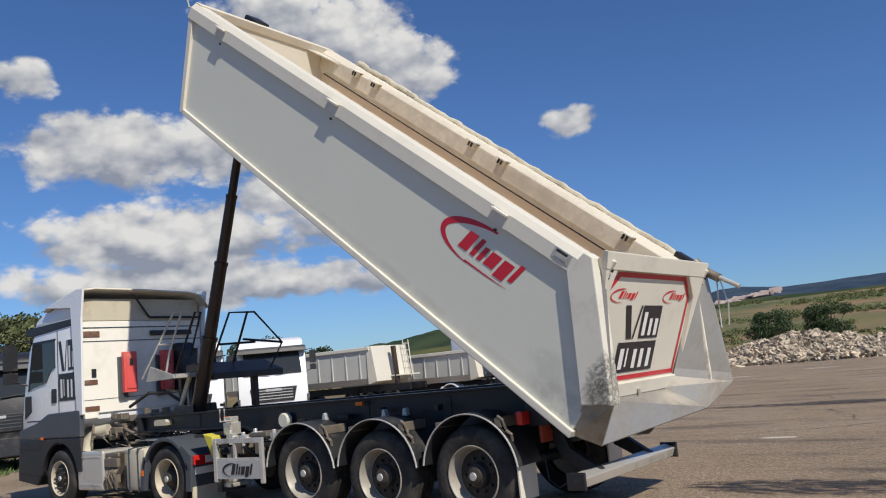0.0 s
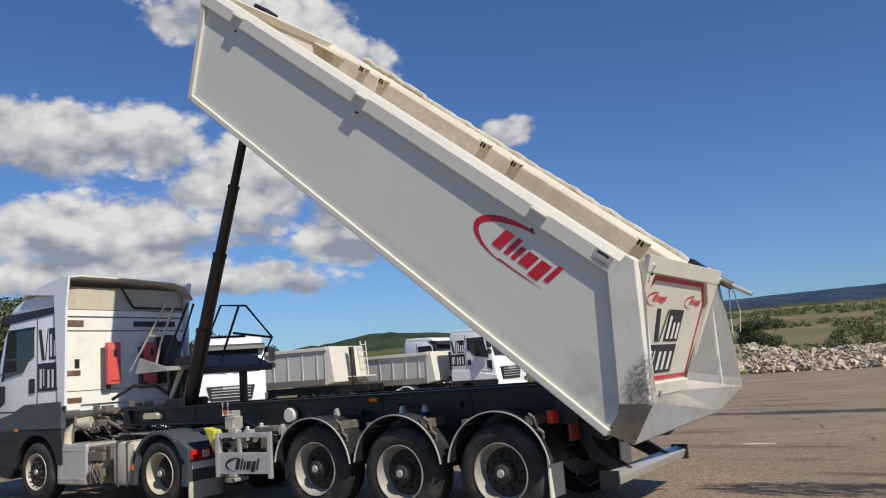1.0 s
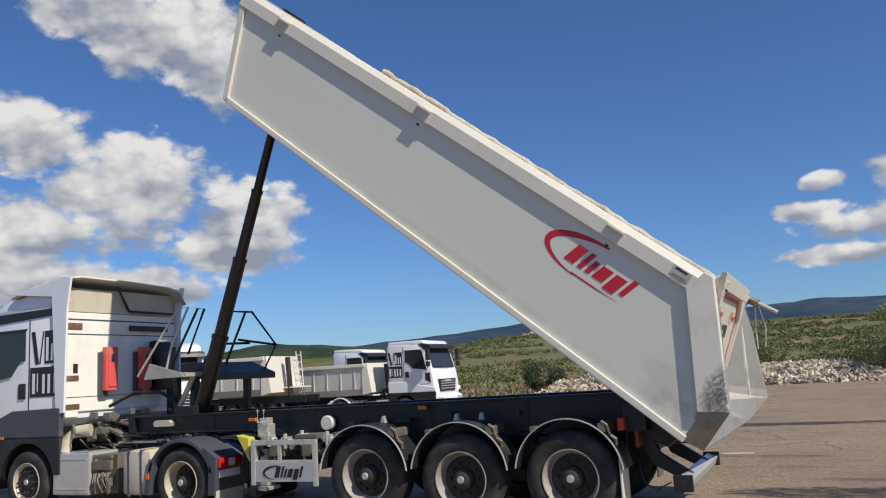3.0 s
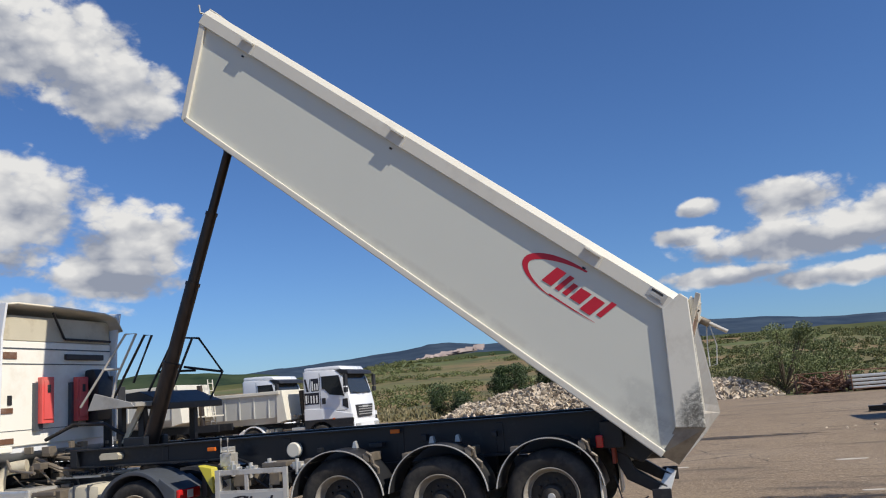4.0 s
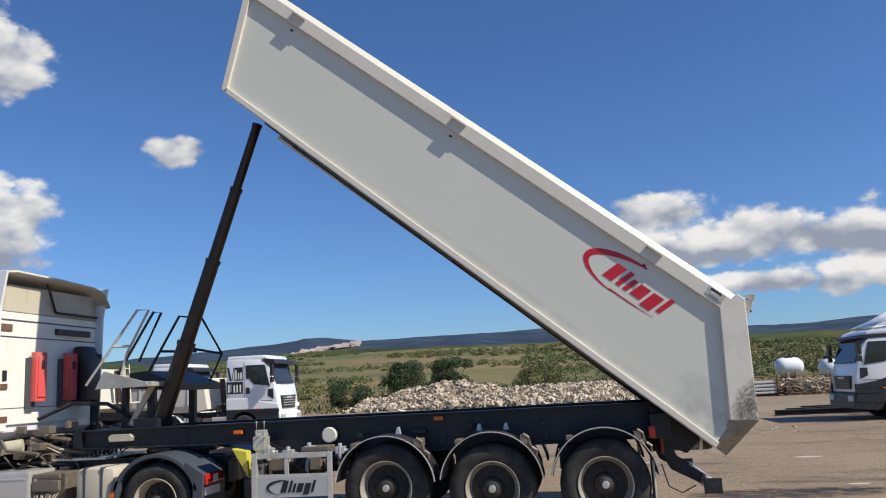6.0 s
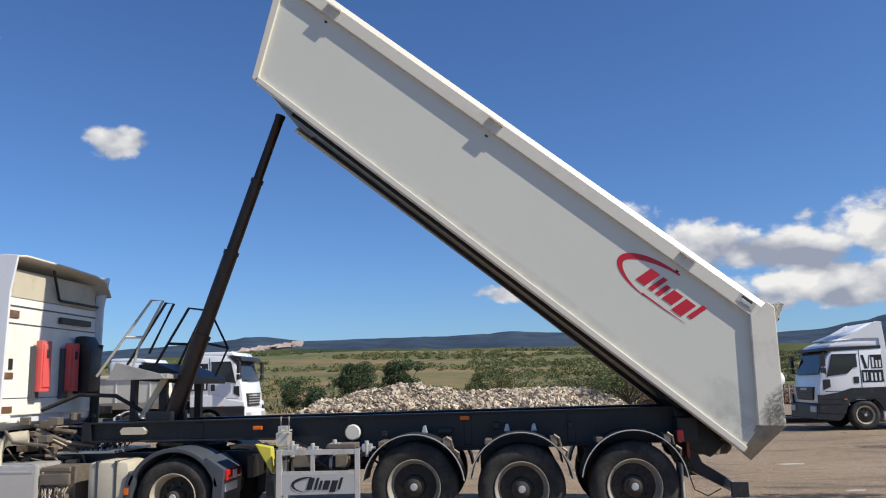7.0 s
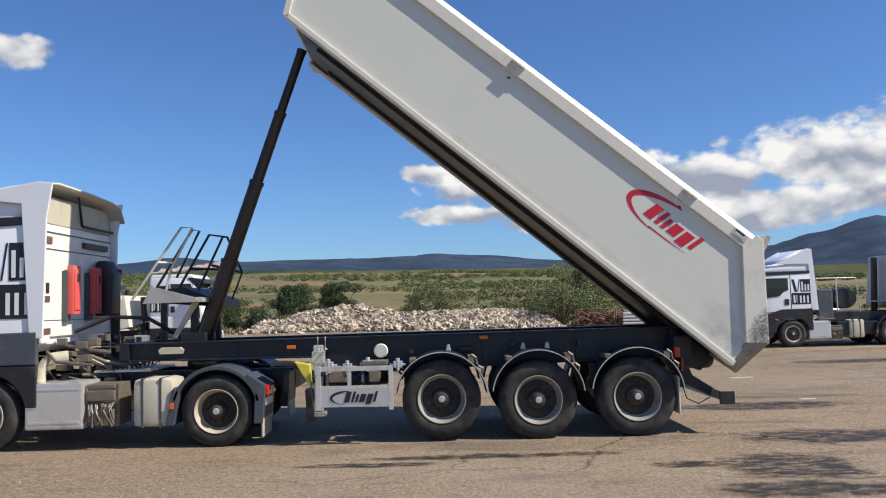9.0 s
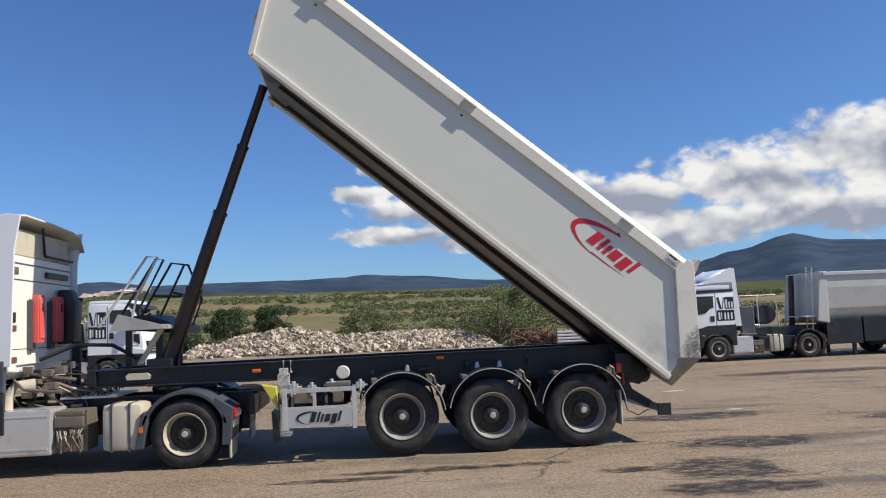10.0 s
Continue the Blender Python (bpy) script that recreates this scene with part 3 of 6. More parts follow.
# quarry face on the far slope
bm = B()
for i in range(90):
    deg = random.triangular(-19.4, -14.4, -15.4)
    a = radians(deg)
    d = 1480 + random.uniform(-30, 30)
    k = (deg + 19.4) / 5.0
    z = 1.65 + d * math.tan(radians(2.50 + 0.52 * k + random.uniform(-0.05, 0.05 + 0.10 * k)))
    s = random.uniform(1.5, 5)
    q = [bm.verts.new((2 + d * math.sin(a) + u * s * 2.2, -9 + d * math.cos(a) + v * 6, z + v * s * 0.9 + random.uniform(-2, 2))) for u, v in ((-1, -1), (1, -0.8), (0.8, 0.9), (-0.7, 1))]
    bm.faces.new(q)
quarry = tagged(part("backdrop_quarry", bm, M_QUARRY), "pale pinkish open quarry faces on the far hillside", "quarry", kind="structure")


# ---- plants ----
def leaf_cloud(bm, c, rad, n, size, rnd, hollow=0.55):
    for _ in range(n):
        v = Vector((rnd.gauss(0, 1), rnd.gauss(0, 1), rnd.gauss(0, 1))).normalized() * (hollow + (1 - hollow) * rnd.random() ** 0.6)
        p = Vector(c) + Vector((v.x * rad[0], v.y * rad[1], v.z * rad[2]))
        d = Vector((rnd.gauss(0, 1), rnd.gauss(0, 1), rnd.gauss(0, 0.8))).normalized()
        u = d.orthogonal().normalized() * size * rnd.uniform(0.6, 1.3)
        w = d.cross(u).normalized() * size * rnd.uniform(0.35, 0.8)
        bm.faces.new([bm.verts.new(p + a) for a in (-u, w, u, -w)])


def plant(name, label, category, x, y, height, spread, material, seed, trunk=True, clumps=16, per=90, leaf=0.16, group=""):
    rnd = random.Random(seed)
    z0 = 0.0 if y < 44 else field_height(x, y)
    t = thing(name, label, category, pose(x, y, z0), group)
    bm, lb = B(), B()
    stem = height * (0.32 if trunk else 0.08)
    tube(bm, [(0, 0, -0.2), (0.03 * height, 0, stem * 0.6), (0.02 * height, 0.02 * height, stem), (0, 0, height * 0.75)], 0.035 * height, 7, 0.008 * height)
    for k in range(clumps):
        a = rnd.uniform(0, 6.28)
        q = rnd.random() ** 0.5
        zc = stem + (height - stem) * rnd.uniform(0.12, 0.92)
        rr = spread * q * (1.0 - 0.55 * abs((zc - stem) / (height - stem) - 0.4))
        c = Vector((rr * math.cos(a), rr * math.sin(a), zc))
        tube(bm, [(0, 0, stem * rnd.uniform(0.5, 1.2)), c * 0.6 + Vector((0, 0, stem * 0.3)), c], 0.012 * height, 5, 0.004 * height)
        s = spread * rnd.uniform(0.22, 0.42)
        leaf_cloud(lb, c, (s, s, s * 0.75), per, leaf, rnd, 0.35)
    part("trunk", bm, M_BARK, t)
    part("crown", lb, material, t)
    return t


plant("bush", "dense dark green bush behind the rubble heap", "bush", -13.9, 71.0, 3.4, 2.3, M_LEAF, 3, False, 26, 420, 0.085, "bushes")
plant("bush", "dense dark green bush behind the rubble heap", "bush", -9.7, 74.0, 3.9, 2.2, M_LEAF, 5, False, 24, 420, 0.085, "bushes")
plant("bush", "greyish green bushy young tree in dry grass", "bush", 9.34, 48.65, 4.6, 2.5, M_OLIVE, 8, False, 26, 420, 0.06, "bushes")
plant("bush", "greyish green bushy young tree in dry grass", "bush", 12.38, 55.46, 3.4, 2.4, M_OLIVE, 9, False, 18, 300, 0.07, "bushes")
plant("bush", "green shrub beside the rubble heap", "bush", -14.82, 53.22, 2.4, 2.2, M_LEAF, 10, False, 16, 320, 0.075, "bushes")
plant("bush", "brown-green thicket of thin twigs", "bush", 6.47, 50.84, 2.2, 2.6, M_SCRUB, 11, False, 16, 320, 0.06, "bushes")
plant("bush", "brown-green thicket of thin twigs", "bush", 0.1, 62.27, 3.0, 2.8, M_SCRUB, 12, False, 16, 320, 0.075, "bushes")
for i, (x, y, h, s, mt) in enumerate([(-25.87, 9.34, 5.4, 3.4, M_WILLOW), (-29.58, 14.09, 5.8, 3.6, M_WILLOW), (-37.11, 21.59, 5.2, 3.2, M_LEAF), (-31.8, 26.25, 4.4, 2.6, M_LEAFDARK),
                                      (-34.47, 31.44, 3.9, 2.4, M_LEAFDARK), (-42.06, 37.94, 3.4, 2.4, M_LEAF), (-40.35, 48.85, 2.6, 2.2, M_LEAFDARK), (-49.5, 31.41, 4.6, 3.4, M_LEAF)]):
    plant("tree", "leafy tree with an uneven crown behind the parked trucks", "tree", x, y, h, s, mt, 20 + i, True, 40, 330, 0.095, "trees at the yard's edge")

rnd = random.Random(4)
bm, bm2 = B(), B()
for i in range(4200):
    a, d = radians(rnd.uniform(-30, 28)), 74 + 185 * rnd.random() ** 0.75
    x, y = 2 + d * math.sin(a), -9 + d * math.cos(a)
    if noise.noise((x * 0.02, y * 0.045, 2)) < (-0.22 if a > -0.055 else 0.10):
        continue
    s = rnd.triangular(0.2, 1.0, 0.35) * (0.7 + d / 240)
    leaf_cloud(bm if rnd.random() < 0.6 else bm2, (x, y, field_height(x, y) + s * 0.4), (s * 1.25, s * 1.1, s * 0.62), 64, 0.07 + d * 0.0006, rnd, 0.3)
tagged(part("scrub_growth", bm, M_SCRUB), "low olive and brown scrub on the hillside", "scrub", kind="stuff")
tagged(part("scrub_growth", bm2, M_OLIVE), "pale green low bushes on the hillside", "scrub", kind="stuff")
bm = B()
for i in range(5200):
    x, y = rnd.uniform(-40, 26), rnd.uniform(47.5, 66)
    h = rnd.uniform(0.1, 0.45)
    z = field_height(x, y)
    a = rnd.uniform(0, 3.14)
    u = Vector((math.cos(a), math.sin(a), 0)) * 0.12
    p = Vector((x, y, z))
    bm.faces.new([bm.verts.new(v) for v in (p - u, p + u, p + Vector((rnd.uniform(-0.2, 0.2), rnd.uniform(-0.2, 0.2), h)))])
tagged(part("dry_grass", bm, leaves("dry_grass_blades", (0.14, 0.12, 0.05), (0.30, 0.24, 0.12))), "tufts of dry grass along the yard's edge", "grass", kind="stuff")
bm = B()
for i in range(9000):
    x, y = rnd.uniform(-24, -10.5), rnd.uniform(-2.0, 6.5)
    if x > -13 - 0.6 * y + noise.noise((x * 0.4, y * 0.4, 0)):
        continue
    h = rnd.uniform(0.05, 0.18)
    p = Vector((x, y, 0.0))
    u = Vector((rnd.uniform(-1, 1), rnd.uniform(-1, 1), 0)) * 0.04
    bm.faces.new([bm.verts.new(v) for v in (p - u, p + u, p + Vector((rnd.uniform(-0.1, 0.1), rnd.uniform(-0.1, 0.1), h)))])
tagged(part("grass_verge", bm, leaves("green_grass_blades", (0.05, 0.09, 0.02), (0.14, 0.17, 0.05))), "green grass verge beside the yard", "grass", kind="stuff")


# ---- trucks ----
def wheel(parent, x, yo, z, r, width, side, rim=M_RIM, dish=0.13, name="wheel", n=40):
    """A wheel whose outer face is at y = yo; side -1 faces -y."""
    s = -side
    bm = B()
    w = width
    prof = [(r * 0.60, 0.02), (r * 0.66, 0.0), (r * 0.80, -0.004), (r * 0.90, 0.006), (r * 0.955, 0.03), (r * 0.985, 0.045), (r, 0.07)]
    for g in (0.25, 0.5, 0.75):
        prof += [(r, w * g - 0.012), (r - 0.014, w * g - 0.008), (r - 0.014, w * g + 0.008), (r, w * g + 0.012)]
    prof += [(r, w - 0.07), (r * 0.97, w - 0.03), (r * 0.88, w), (r * 0.62, w), (r * 0.60, w - 0.02)]
    lathe(bm, [(a, b * s) for a, b in prof], (x, yo, z), n=n, closed=True)
    t = part(name, bm, M_RUBBER, parent, smooth=True)
    bm = B()
    lathe(bm, [(a, b * s) for a, b in [(r * 0.618, 0.012), (r * 0.610, -0.006), (r * 0.592, -0.004), (r * 0.575, 0.015), (r * 0.545, dish * 0.45), (r * 0.520, dish), (r * 0.30, dish + 0.01), (r * 0.30, dish + 0.03), (r * 0.6, w * 0.7)]], (x, yo, z), n=n, closed=True)
    part("rim", bm, rim, t, smooth=True)
    bm = B()
    lathe(bm, [(a, b * s) for a, b in [(r * 0.500, dish - 0.002), (r * 0.47, dish - 0.008), (r * 0.42, dish - 0.012), (r * 0.26, dish - 0.02), (r * 0.23, dish * 0.45), (r * 0.17, dish * 0.3), (r * 0.16, 0.02), (r * 0.10, 0.005), (r * 0.02, 0.0)]], (x, yo, z), n=20)
    part("hub", bm, M_RIMDARK, t, smooth=True)
    bm = B()
    for k in range(10):
        a = 2 * math.pi * k / 10
        lathe(bm, [(0.018, (dish - 0.055) * s), (0.018, dish * s)], (x + r * 0.34 * math.cos(a), yo, z + r * 0.34 * math.sin(a)), n=6)
    part("nut_ring", bm, M_RIMDARK, t, kind="stuff")
    bm = B()
    lathe(bm, [(0.045, 0.0), (0.04, -0.012 * s), (0.01, -0.014 * s)], (x, yo + 0.004 * s, z), n=12)
    part("hub_cap", bm, M_GALV, t)
    return t


def word_bars(bm, put, x0, z0, width, height, count, slant=0.25, thick=0.55, seed=1):
    """Plain slanted blocks that take up the room of a short word."""
    for a, b, low, top in ((0.0, 0.17, 0.0, 1.0), (0.23, 0.31, 0.0, 1.0), (0.36, 0.44, 0.0, 0.76), (0.49, 0.67, 0.0, 0.76), (0.72, 0.90, -0.2, 0.76), (0.95, 1.03, 0.0, 1.0)):
        a, b = x0 + a * width, x0 + b * width
        put(bm, [(a + slant * low * height, z0 + low * height), (b + slant * low * height, z0 + low * height), (b + slant * top * height, z0 + top * height), (a + slant * top * height, z0 + top * height)])


def swoosh(cx, cz, rx, rz, a0, a1, t0, t1, rot, n=28):
    """An open tapering ring, as a polygon."""
    outer, inner = [], []
    for i in range(n + 1):
        k = i / n
        a = radians(a0 + (a1 - a0) * k)
        t = t1 + (t0 - t1) * math.sin(math.pi * min(1, k * 0.9 + 0.1)) ** 1.5
        for lst, q in ((outer, 0.0), (inner, t)):
            ex, ez = (rx - q) * math.cos(a), (rz - q) * math.sin(a)
            lst.append((cx + ex * math.cos(rot) - ez * math.sin(rot), cz + ex * math.sin(rot) + ez * math.cos(rot)))
    return outer, inner


def strip(bm, outer, inner, put3):
    a, b = [bm.verts.new(put3(*p)) for p in outer], [bm.verts.new(put3(*p)) for p in inner]
    for i in range(len(a) - 1):
        bm.faces.new((a[i], a[i + 1], b[i + 1], b[i]))


def block_mark(parent, put3, x0, z0, w, h, shear=0.0):
    """The haulier's mark: dark blocks with pale and dark upright bars, as plain shapes."""
    def quads(lst):
        bm = B()
        for pts in lst:
            bm.faces.new([bm.verts.new(put3(x0 + a * w + shear * c * h, z0 + c * h, o)) for a, c, o in pts])
        return bm

    def q(a0, c0, a1, c1, o, lean=0.0):
        return [(a0, c0, o), (a1, c0, o), (a1 + lean, c1, o), (a0 + lean, c1, o)]
    part("mark_block", quads([q(0.48, 0.50, 1.0, 1.0, 0)]), M_INK, parent)
    part("mark_block", quads([q(0.0, 0.0, 1.0, 0.45, 0)]), M_INK, parent)
    for a, b, lean in ((0.17, 0.30, -0.15), (0.31, 0.35, 0.11)):
        part("mark_bar", quads([q(a, 0.50, b, 1.0, 0, lean)]), M_INK, parent)
    for a, c0, b, c1 in ((0.53, 0.54, 0.62, 0.90), (0.70, 0.54, 0.78, 0.80), (0.85, 0.54, 0.94, 0.80), (0.08, 0.05, 0.18, 0.36), (0.24, 0.08, 0.28, 0.36), (0.42, 0.05, 0.51, 0.34), (0.60, 0.05, 0.69, 0.34), (0.80, 0.05, 0.89, 0.34)):
        part("mark_bar", quads([q(a, c0, b, c1, 1)]), M_PAPER, parent)


def tractor(name, label, m, paint=M_CAB, lower=M_GREYPL, deflector="hollow", group="", front="dark", base=3.09, roof=0.0, boxes_red=False, mark=True, detail=True):
    """A two-axle tractor unit that faces -x, with its front axle over the origin."""
    t = thing(name, label, "truck", m, group)
    # cab shell
    prof = [(0.70, 1.40), (0.70, 3.10), (-0.80, 3.05), (-1.04, 2.70), (-1.24, 2.05), (-1.34, 1.55), (-1.36, 1.00), (-0.66, 1.00), (-0.60, 1.22), (0.56, 1.30)]
    bm = B()
    prism(bm, prof, "y", -1.21, 1.21)
    cab = part("cab", bm, paint, t, bevel=0.05, smooth=True)
    bm = B()
    top = [(-0.98, 3.06), (-0.86, 3.22), (-0.55, 3.34 + roof * 0.6), (0.05, 3.42 + roof), (0.70, 3.42 + roof), (0.70, 3.06)]
    prism(bm, top, "y", -1.17, 1.17)
    part("roof", bm, paint, t, bevel=0.09, smooth=True)
    band0 = deflector != "none"
    part("visor", prisms("y", -1.225, 1.225, [(-1.16, 2.98), (-1.02, 3.10), (0.69, 3.13), (0.69, 3.02), (-0.92, 2.95)] if band0 else [(-1.30, 2.86), (-1.24, 3.0), (-0.96, 3.06), (-0.72, 3.04), (-0.96, 2.88)]), M_BLACK, cab, "dark band under the roof", bevel=0.015)
    # glazing
    bm = B()
    loft(bm, [[(-1.245, -1.02, 2.10), (-1.245, 1.02, 2.10), (-0.985, 0.98, 2.94), (-0.985, -0.98, 2.94)], [(-1.275, -1.02, 2.09), (-1.275, 1.02, 2.09), (-1.015, 0.98, 2.93), (-1.015, -0.98, 2.93)]])
    part("windscreen", bm, M_GLASS, cab)
    for s in (-1, 1):
        y0, y1 = sorted((s * 1.205, s * 1.226))
        win = [(-1.02, 2.02), (-0.42, 2.10), (-0.22, 2.32), (-0.10, 2.34), (-0.10, 2.80), (-0.82, 2.80)]
        part("side_window", prisms("y", y0, y1, win), M_GLASS, cab)
        y0, y1 = sorted((s * 1.2, s * 1.232))
        part("window_seal", prisms("y", y0, y1, [(-1.07, 1.98), (-1.02, 2.02), (-0.82, 2.80), (-0.86, 2.84)], [(-0.86, 2.84), (-0.82, 2.80), (-0.10, 2.80), (-0.06, 2.84)]), M_BLACK, cab)
        part("door_seam", prisms("y", *sorted((s * 1.205, s * 1.214)), [(-0.02, 1.42), (0.0, 1.42), (0.0, 2.98), (-0.02, 2.98)], [(-1.16, 1.44), (0.0, 1.44), (0.0, 1.46), (-1.16, 1.46)]), M_BLACK, cab)
        part("door_handle", boxes((-0.24, -0.08, *sorted((s * 1.2, s * 1.228)), 1.74, 1.98)), M_BLACK, cab, bevel=0.02)
        part("air_intake", prisms("y", *sorted((s * 1.2, s * 1.225)), [(-1.22, 1.50), (-0.98, 1.62), (-0.98, 1.90), (-1.20, 1.90)]), M_BLACK, cab, bevel=0.015)
        # lower fairing with the wheel arch
        over = [(-1.41, 1.14), (-1.40, 1.30), (-0.75, 1.42), (-0.35, 1.56), (0.72, 1.58), (0.72, 1.14)]
        arch = [(-1.42, 0.55), (-1.41, 1.13), (0.72, 1.13), (0.72, 0.58), (0.60, 0.58)] + arc(0, 0.47, 0.585, 10, 170, 18) + [(-0.62, 0.50)]
        part("side_fairing", prisms("y", *sorted((s * 1.16, s * 1.245)), over), lower, t, bevel=0.02)
        part("wheel_arch", prisms("y", *sorted((s * 1.16, s * 1.240)), arch), M_BLACK, t, bevel=0.02)
        part("fairing_step", boxes((-1.38, -0.66, *sorted((s * 1.10, s * 1.252)), 0.98, 1.02)), M_BLACK, t)
        part("side_marker", boxes((-0.62, -0.52, *sorted((s * 1.24, s * 1.256)), 1.12, 1.17)), M_AMBER, t, "orange side marker lamp", bevel=0.008)
        # mirrors
        bm = tubes(0.018, [(-1.0, s * 1.2, 2.86), (-1.22, s * 1.44, 2.90), (-1.24, s * 1.46, 2.2), (-1.1, s * 1.22, 2.1)])
        box(bm, -1.30, -1.20, *sorted((s * 1.34, s * 1.56)), 2.38, 2.84)
        box(bm, -1.30, -1.20, *sorted((s * 1.34, s * 1.56)), 2.14, 2.34)
        part("mirror", bm, M_BLACK, t, bevel=0.015)
    # front
    part("grille", prisms("x", -1.405, -1.33, [(-0.70, 1.12), (0.70, 1.12), (0.82, 1.62), (-0.82, 1.62)]), M_BLACK, cab, bevel=0.02)
    for z in (1.22, 1.32, 1.42, 1.52):
        part("grille_bar", boxes((-1.42, -1.395, -0.66, 0.66, z, z + 0.03)), M_GREYPL if front == "dark" else M_GALV, cab)
    part("badge", boxes((-1.425, -1.40, -0.28, 0.28, 1.50, 1.58)), M_GALV, cab)
    part("bumper", prisms("y", -1.23, 1.23, [(-1.50, 0.42), (-1.46, 0.95), (-1.34, 1.02), (-0.66, 1.0), (-0.66, 0.5), (-0.8, 0.34)]), paint if front == "white" else M_BLACK, t, bevel=0.03)
    for s in (-1, 1):
        part("headlamp", boxes((-1.52, -1.40, *sorted((s * 0.72, s * 1.16)), 0.68, 0.90)), M_GALV, t, bevel=0.03)
        part("wiper", tubes(0.012, [(-1.30, s * 0.1, 2.08), (-1.28, s * 0.75, 2.14)]), M_BLACK, cab)
    # rear wall of the cab
    bm = B()
    box(bm, 0.69, 0.735, -1.18, 1.18, 1.50, 3.05)
    box(bm, 0.71, 0.75, -1.16, -0.92, 1.42, 1.5)
    wall = part("rear_wall", bm, M_CABREAR, cab, "dusty cream-white rear wall", bevel=0.012)
    part("seam", boxes((0.735, 0.742, -1.16, 1.16, 2.70, 2.715), (0.735, 0.742, -1.16, 1.16, 2.93, 2.95), (0.735, 0.739, -1.16, 1.16, 1.72, 1.73)), M_GREYPL, wall)
    part("vent", boxes((0.735, 0.748, -1.02, -0.94, 2.10, 2.24)), M_BLACK, wall)
    each("latch_plate", M_RUST, wall, (0.735, 0.75, -1.15, -0.86, 2.78, 2.88), (0.735, 0.75, -1.15, -0.92, 1.98, 2.06), (0.735, 0.75, -1.15, -0.9, 1.54, 1.62), bevel=0.004)
    each("hand_hold", M_BLACK, wall, (0.735, 0.79, 0.1, 0.95, 2.78, 2.87))
    if deflector == "hollow":
        # roof air deflector seen from its open back, with side extenders
        sh = [(-0.45, 3.36), (0.05, 3.50), (0.45, 3.56), (0.90, 3.58)]
        bm = B()
        loft(bm, [[(x, -1.22, z) for x, z in sh], [(x, -1.0, z + 0.03) for x, z in sh], [(x, 0, z + 0.02) for x, z in sh], [(x, 0.85, z - 0.01) for x, z in sh], [(x + 0.03, 1.1, z - 0.07) for x, z in sh], [(x + 0.04, 1.26, z - 0.30) for x, z in sh]], cap=False, closed=False)
        d = part("roof_deflector", bm, M_COAMING, t, "dusty cream roof deflector, open at the back", smooth=True)
        mod = d.modifiers.new("thickness", "SOLIDIFY")
        mod.thickness = 0.03
        each("deflector_lining", M_BEIGE, d, (0.705, 0.73, -1.16, 1.16, 3.06, 3.44))
        for s in (-1, 1):
            bm = B()
            prism(bm, [(0.62, 1.48), (0.80, 1.50), (0.84, 3.10), (0.92, 3.58), (0.72, 3.60), (-0.40, 3.40), (0.50, 3.30)], "y", *sorted((s * 1.20, s * 1.24)))
            part("side_extender", bm, paint, t, bevel=0.01)
        part("deflector_strut", material=M_BLACK, parent=t, bm=tubes(0.02, [(0.74, 0.1, 3.12), (0.84, -0.25, 3.50)], [(0.76, 0.1, 3.11), (0.80, 1.1, 3.10)]))
    elif deflector == "fin":
        for s in (-1, 1):
            bm = B()
            prism(bm, [(-0.5, 3.42), (0.1, 3.72), (0.62, 4.05), (0.80, 4.02), (0.95, 1.5), (0.70, 1.5), (0.66, 3.4)], "y", *sorted((s * 1.13, s * 1.2)))
            part("side_extender", bm, paint, t, bevel=0.012)
        bm = B()
        loft(bm, [[(-0.6, y, 3.42), (0.0, y * 0.97, 3.68), (0.6, y * 0.94, 4.02)] for y in (-1.15, -0.4, 0.4, 1.15)], cap=False, closed=False)
        d = part("roof_deflector", bm, paint, t, smooth=True)
        mod = d.modifiers.new("thickness", "SOLIDIFY")
        mod.thickness = 0.025
    if mark:
        for s in (-1, 1):
            block_mark(cab, lambda a, c, o, s=s: (a * (1 if s < 0 else -1) + (0.0 if s < 0 else 0.7), s * (1.216 + 0.004 * o), c), 0.02 if s < 0 else 0.0, 1.76, 0.66, 1.02, 0.0 if s < 0 else 0.0)
    # frame
    for s in (-1, 1):
        bm = boxes((0.3, 4.0, *sorted((s * 0.36, s * 0.44)), 0.70, 0.96), (-1.2, 0.5, *sorted((s * 0.36, s * 0.44)), 0.6, 0.85), (0.3, 4.0, *sorted((s * 0.34, s * 0.48)), 0.94, 0.965))
        part("frame_rail", bm, M_CHASSIS, t)
    each("cross_member", M_CHASSIS, t, (3.92, 4.0, -0.9, 0.9, 0.66, 0.94), (1.9, 2.0, -0.4, 0.4, 0.72, 0.9))
    bm = B()
    lathe(bm, [(0.1, 0.1), (0.46, 0.1), (0.48, 0.06), (0.46, 0.0)], (base - 0.25, 0, 0.98), "z", 28)
    part("coupling_plate", bm, M_CHASSIS, t)
    # engine and pipework behind and under the cab
    r = random.Random(7)
    bm, bm2 = B(), B()
    for _ in range(46 if detail else 14):
        x, y, z = r.uniform(0.62, 1.55), r.uniform(-1.0, 1.0), r.uniform(0.85, 1.42)
        sx, sy, sz = r.uniform(0.03, 0.16), r.uniform(0.03, 0.16), r.uniform(0.03, 0.12)
        box(bm, x, x + sx, y, y + sy, z, z + sz)
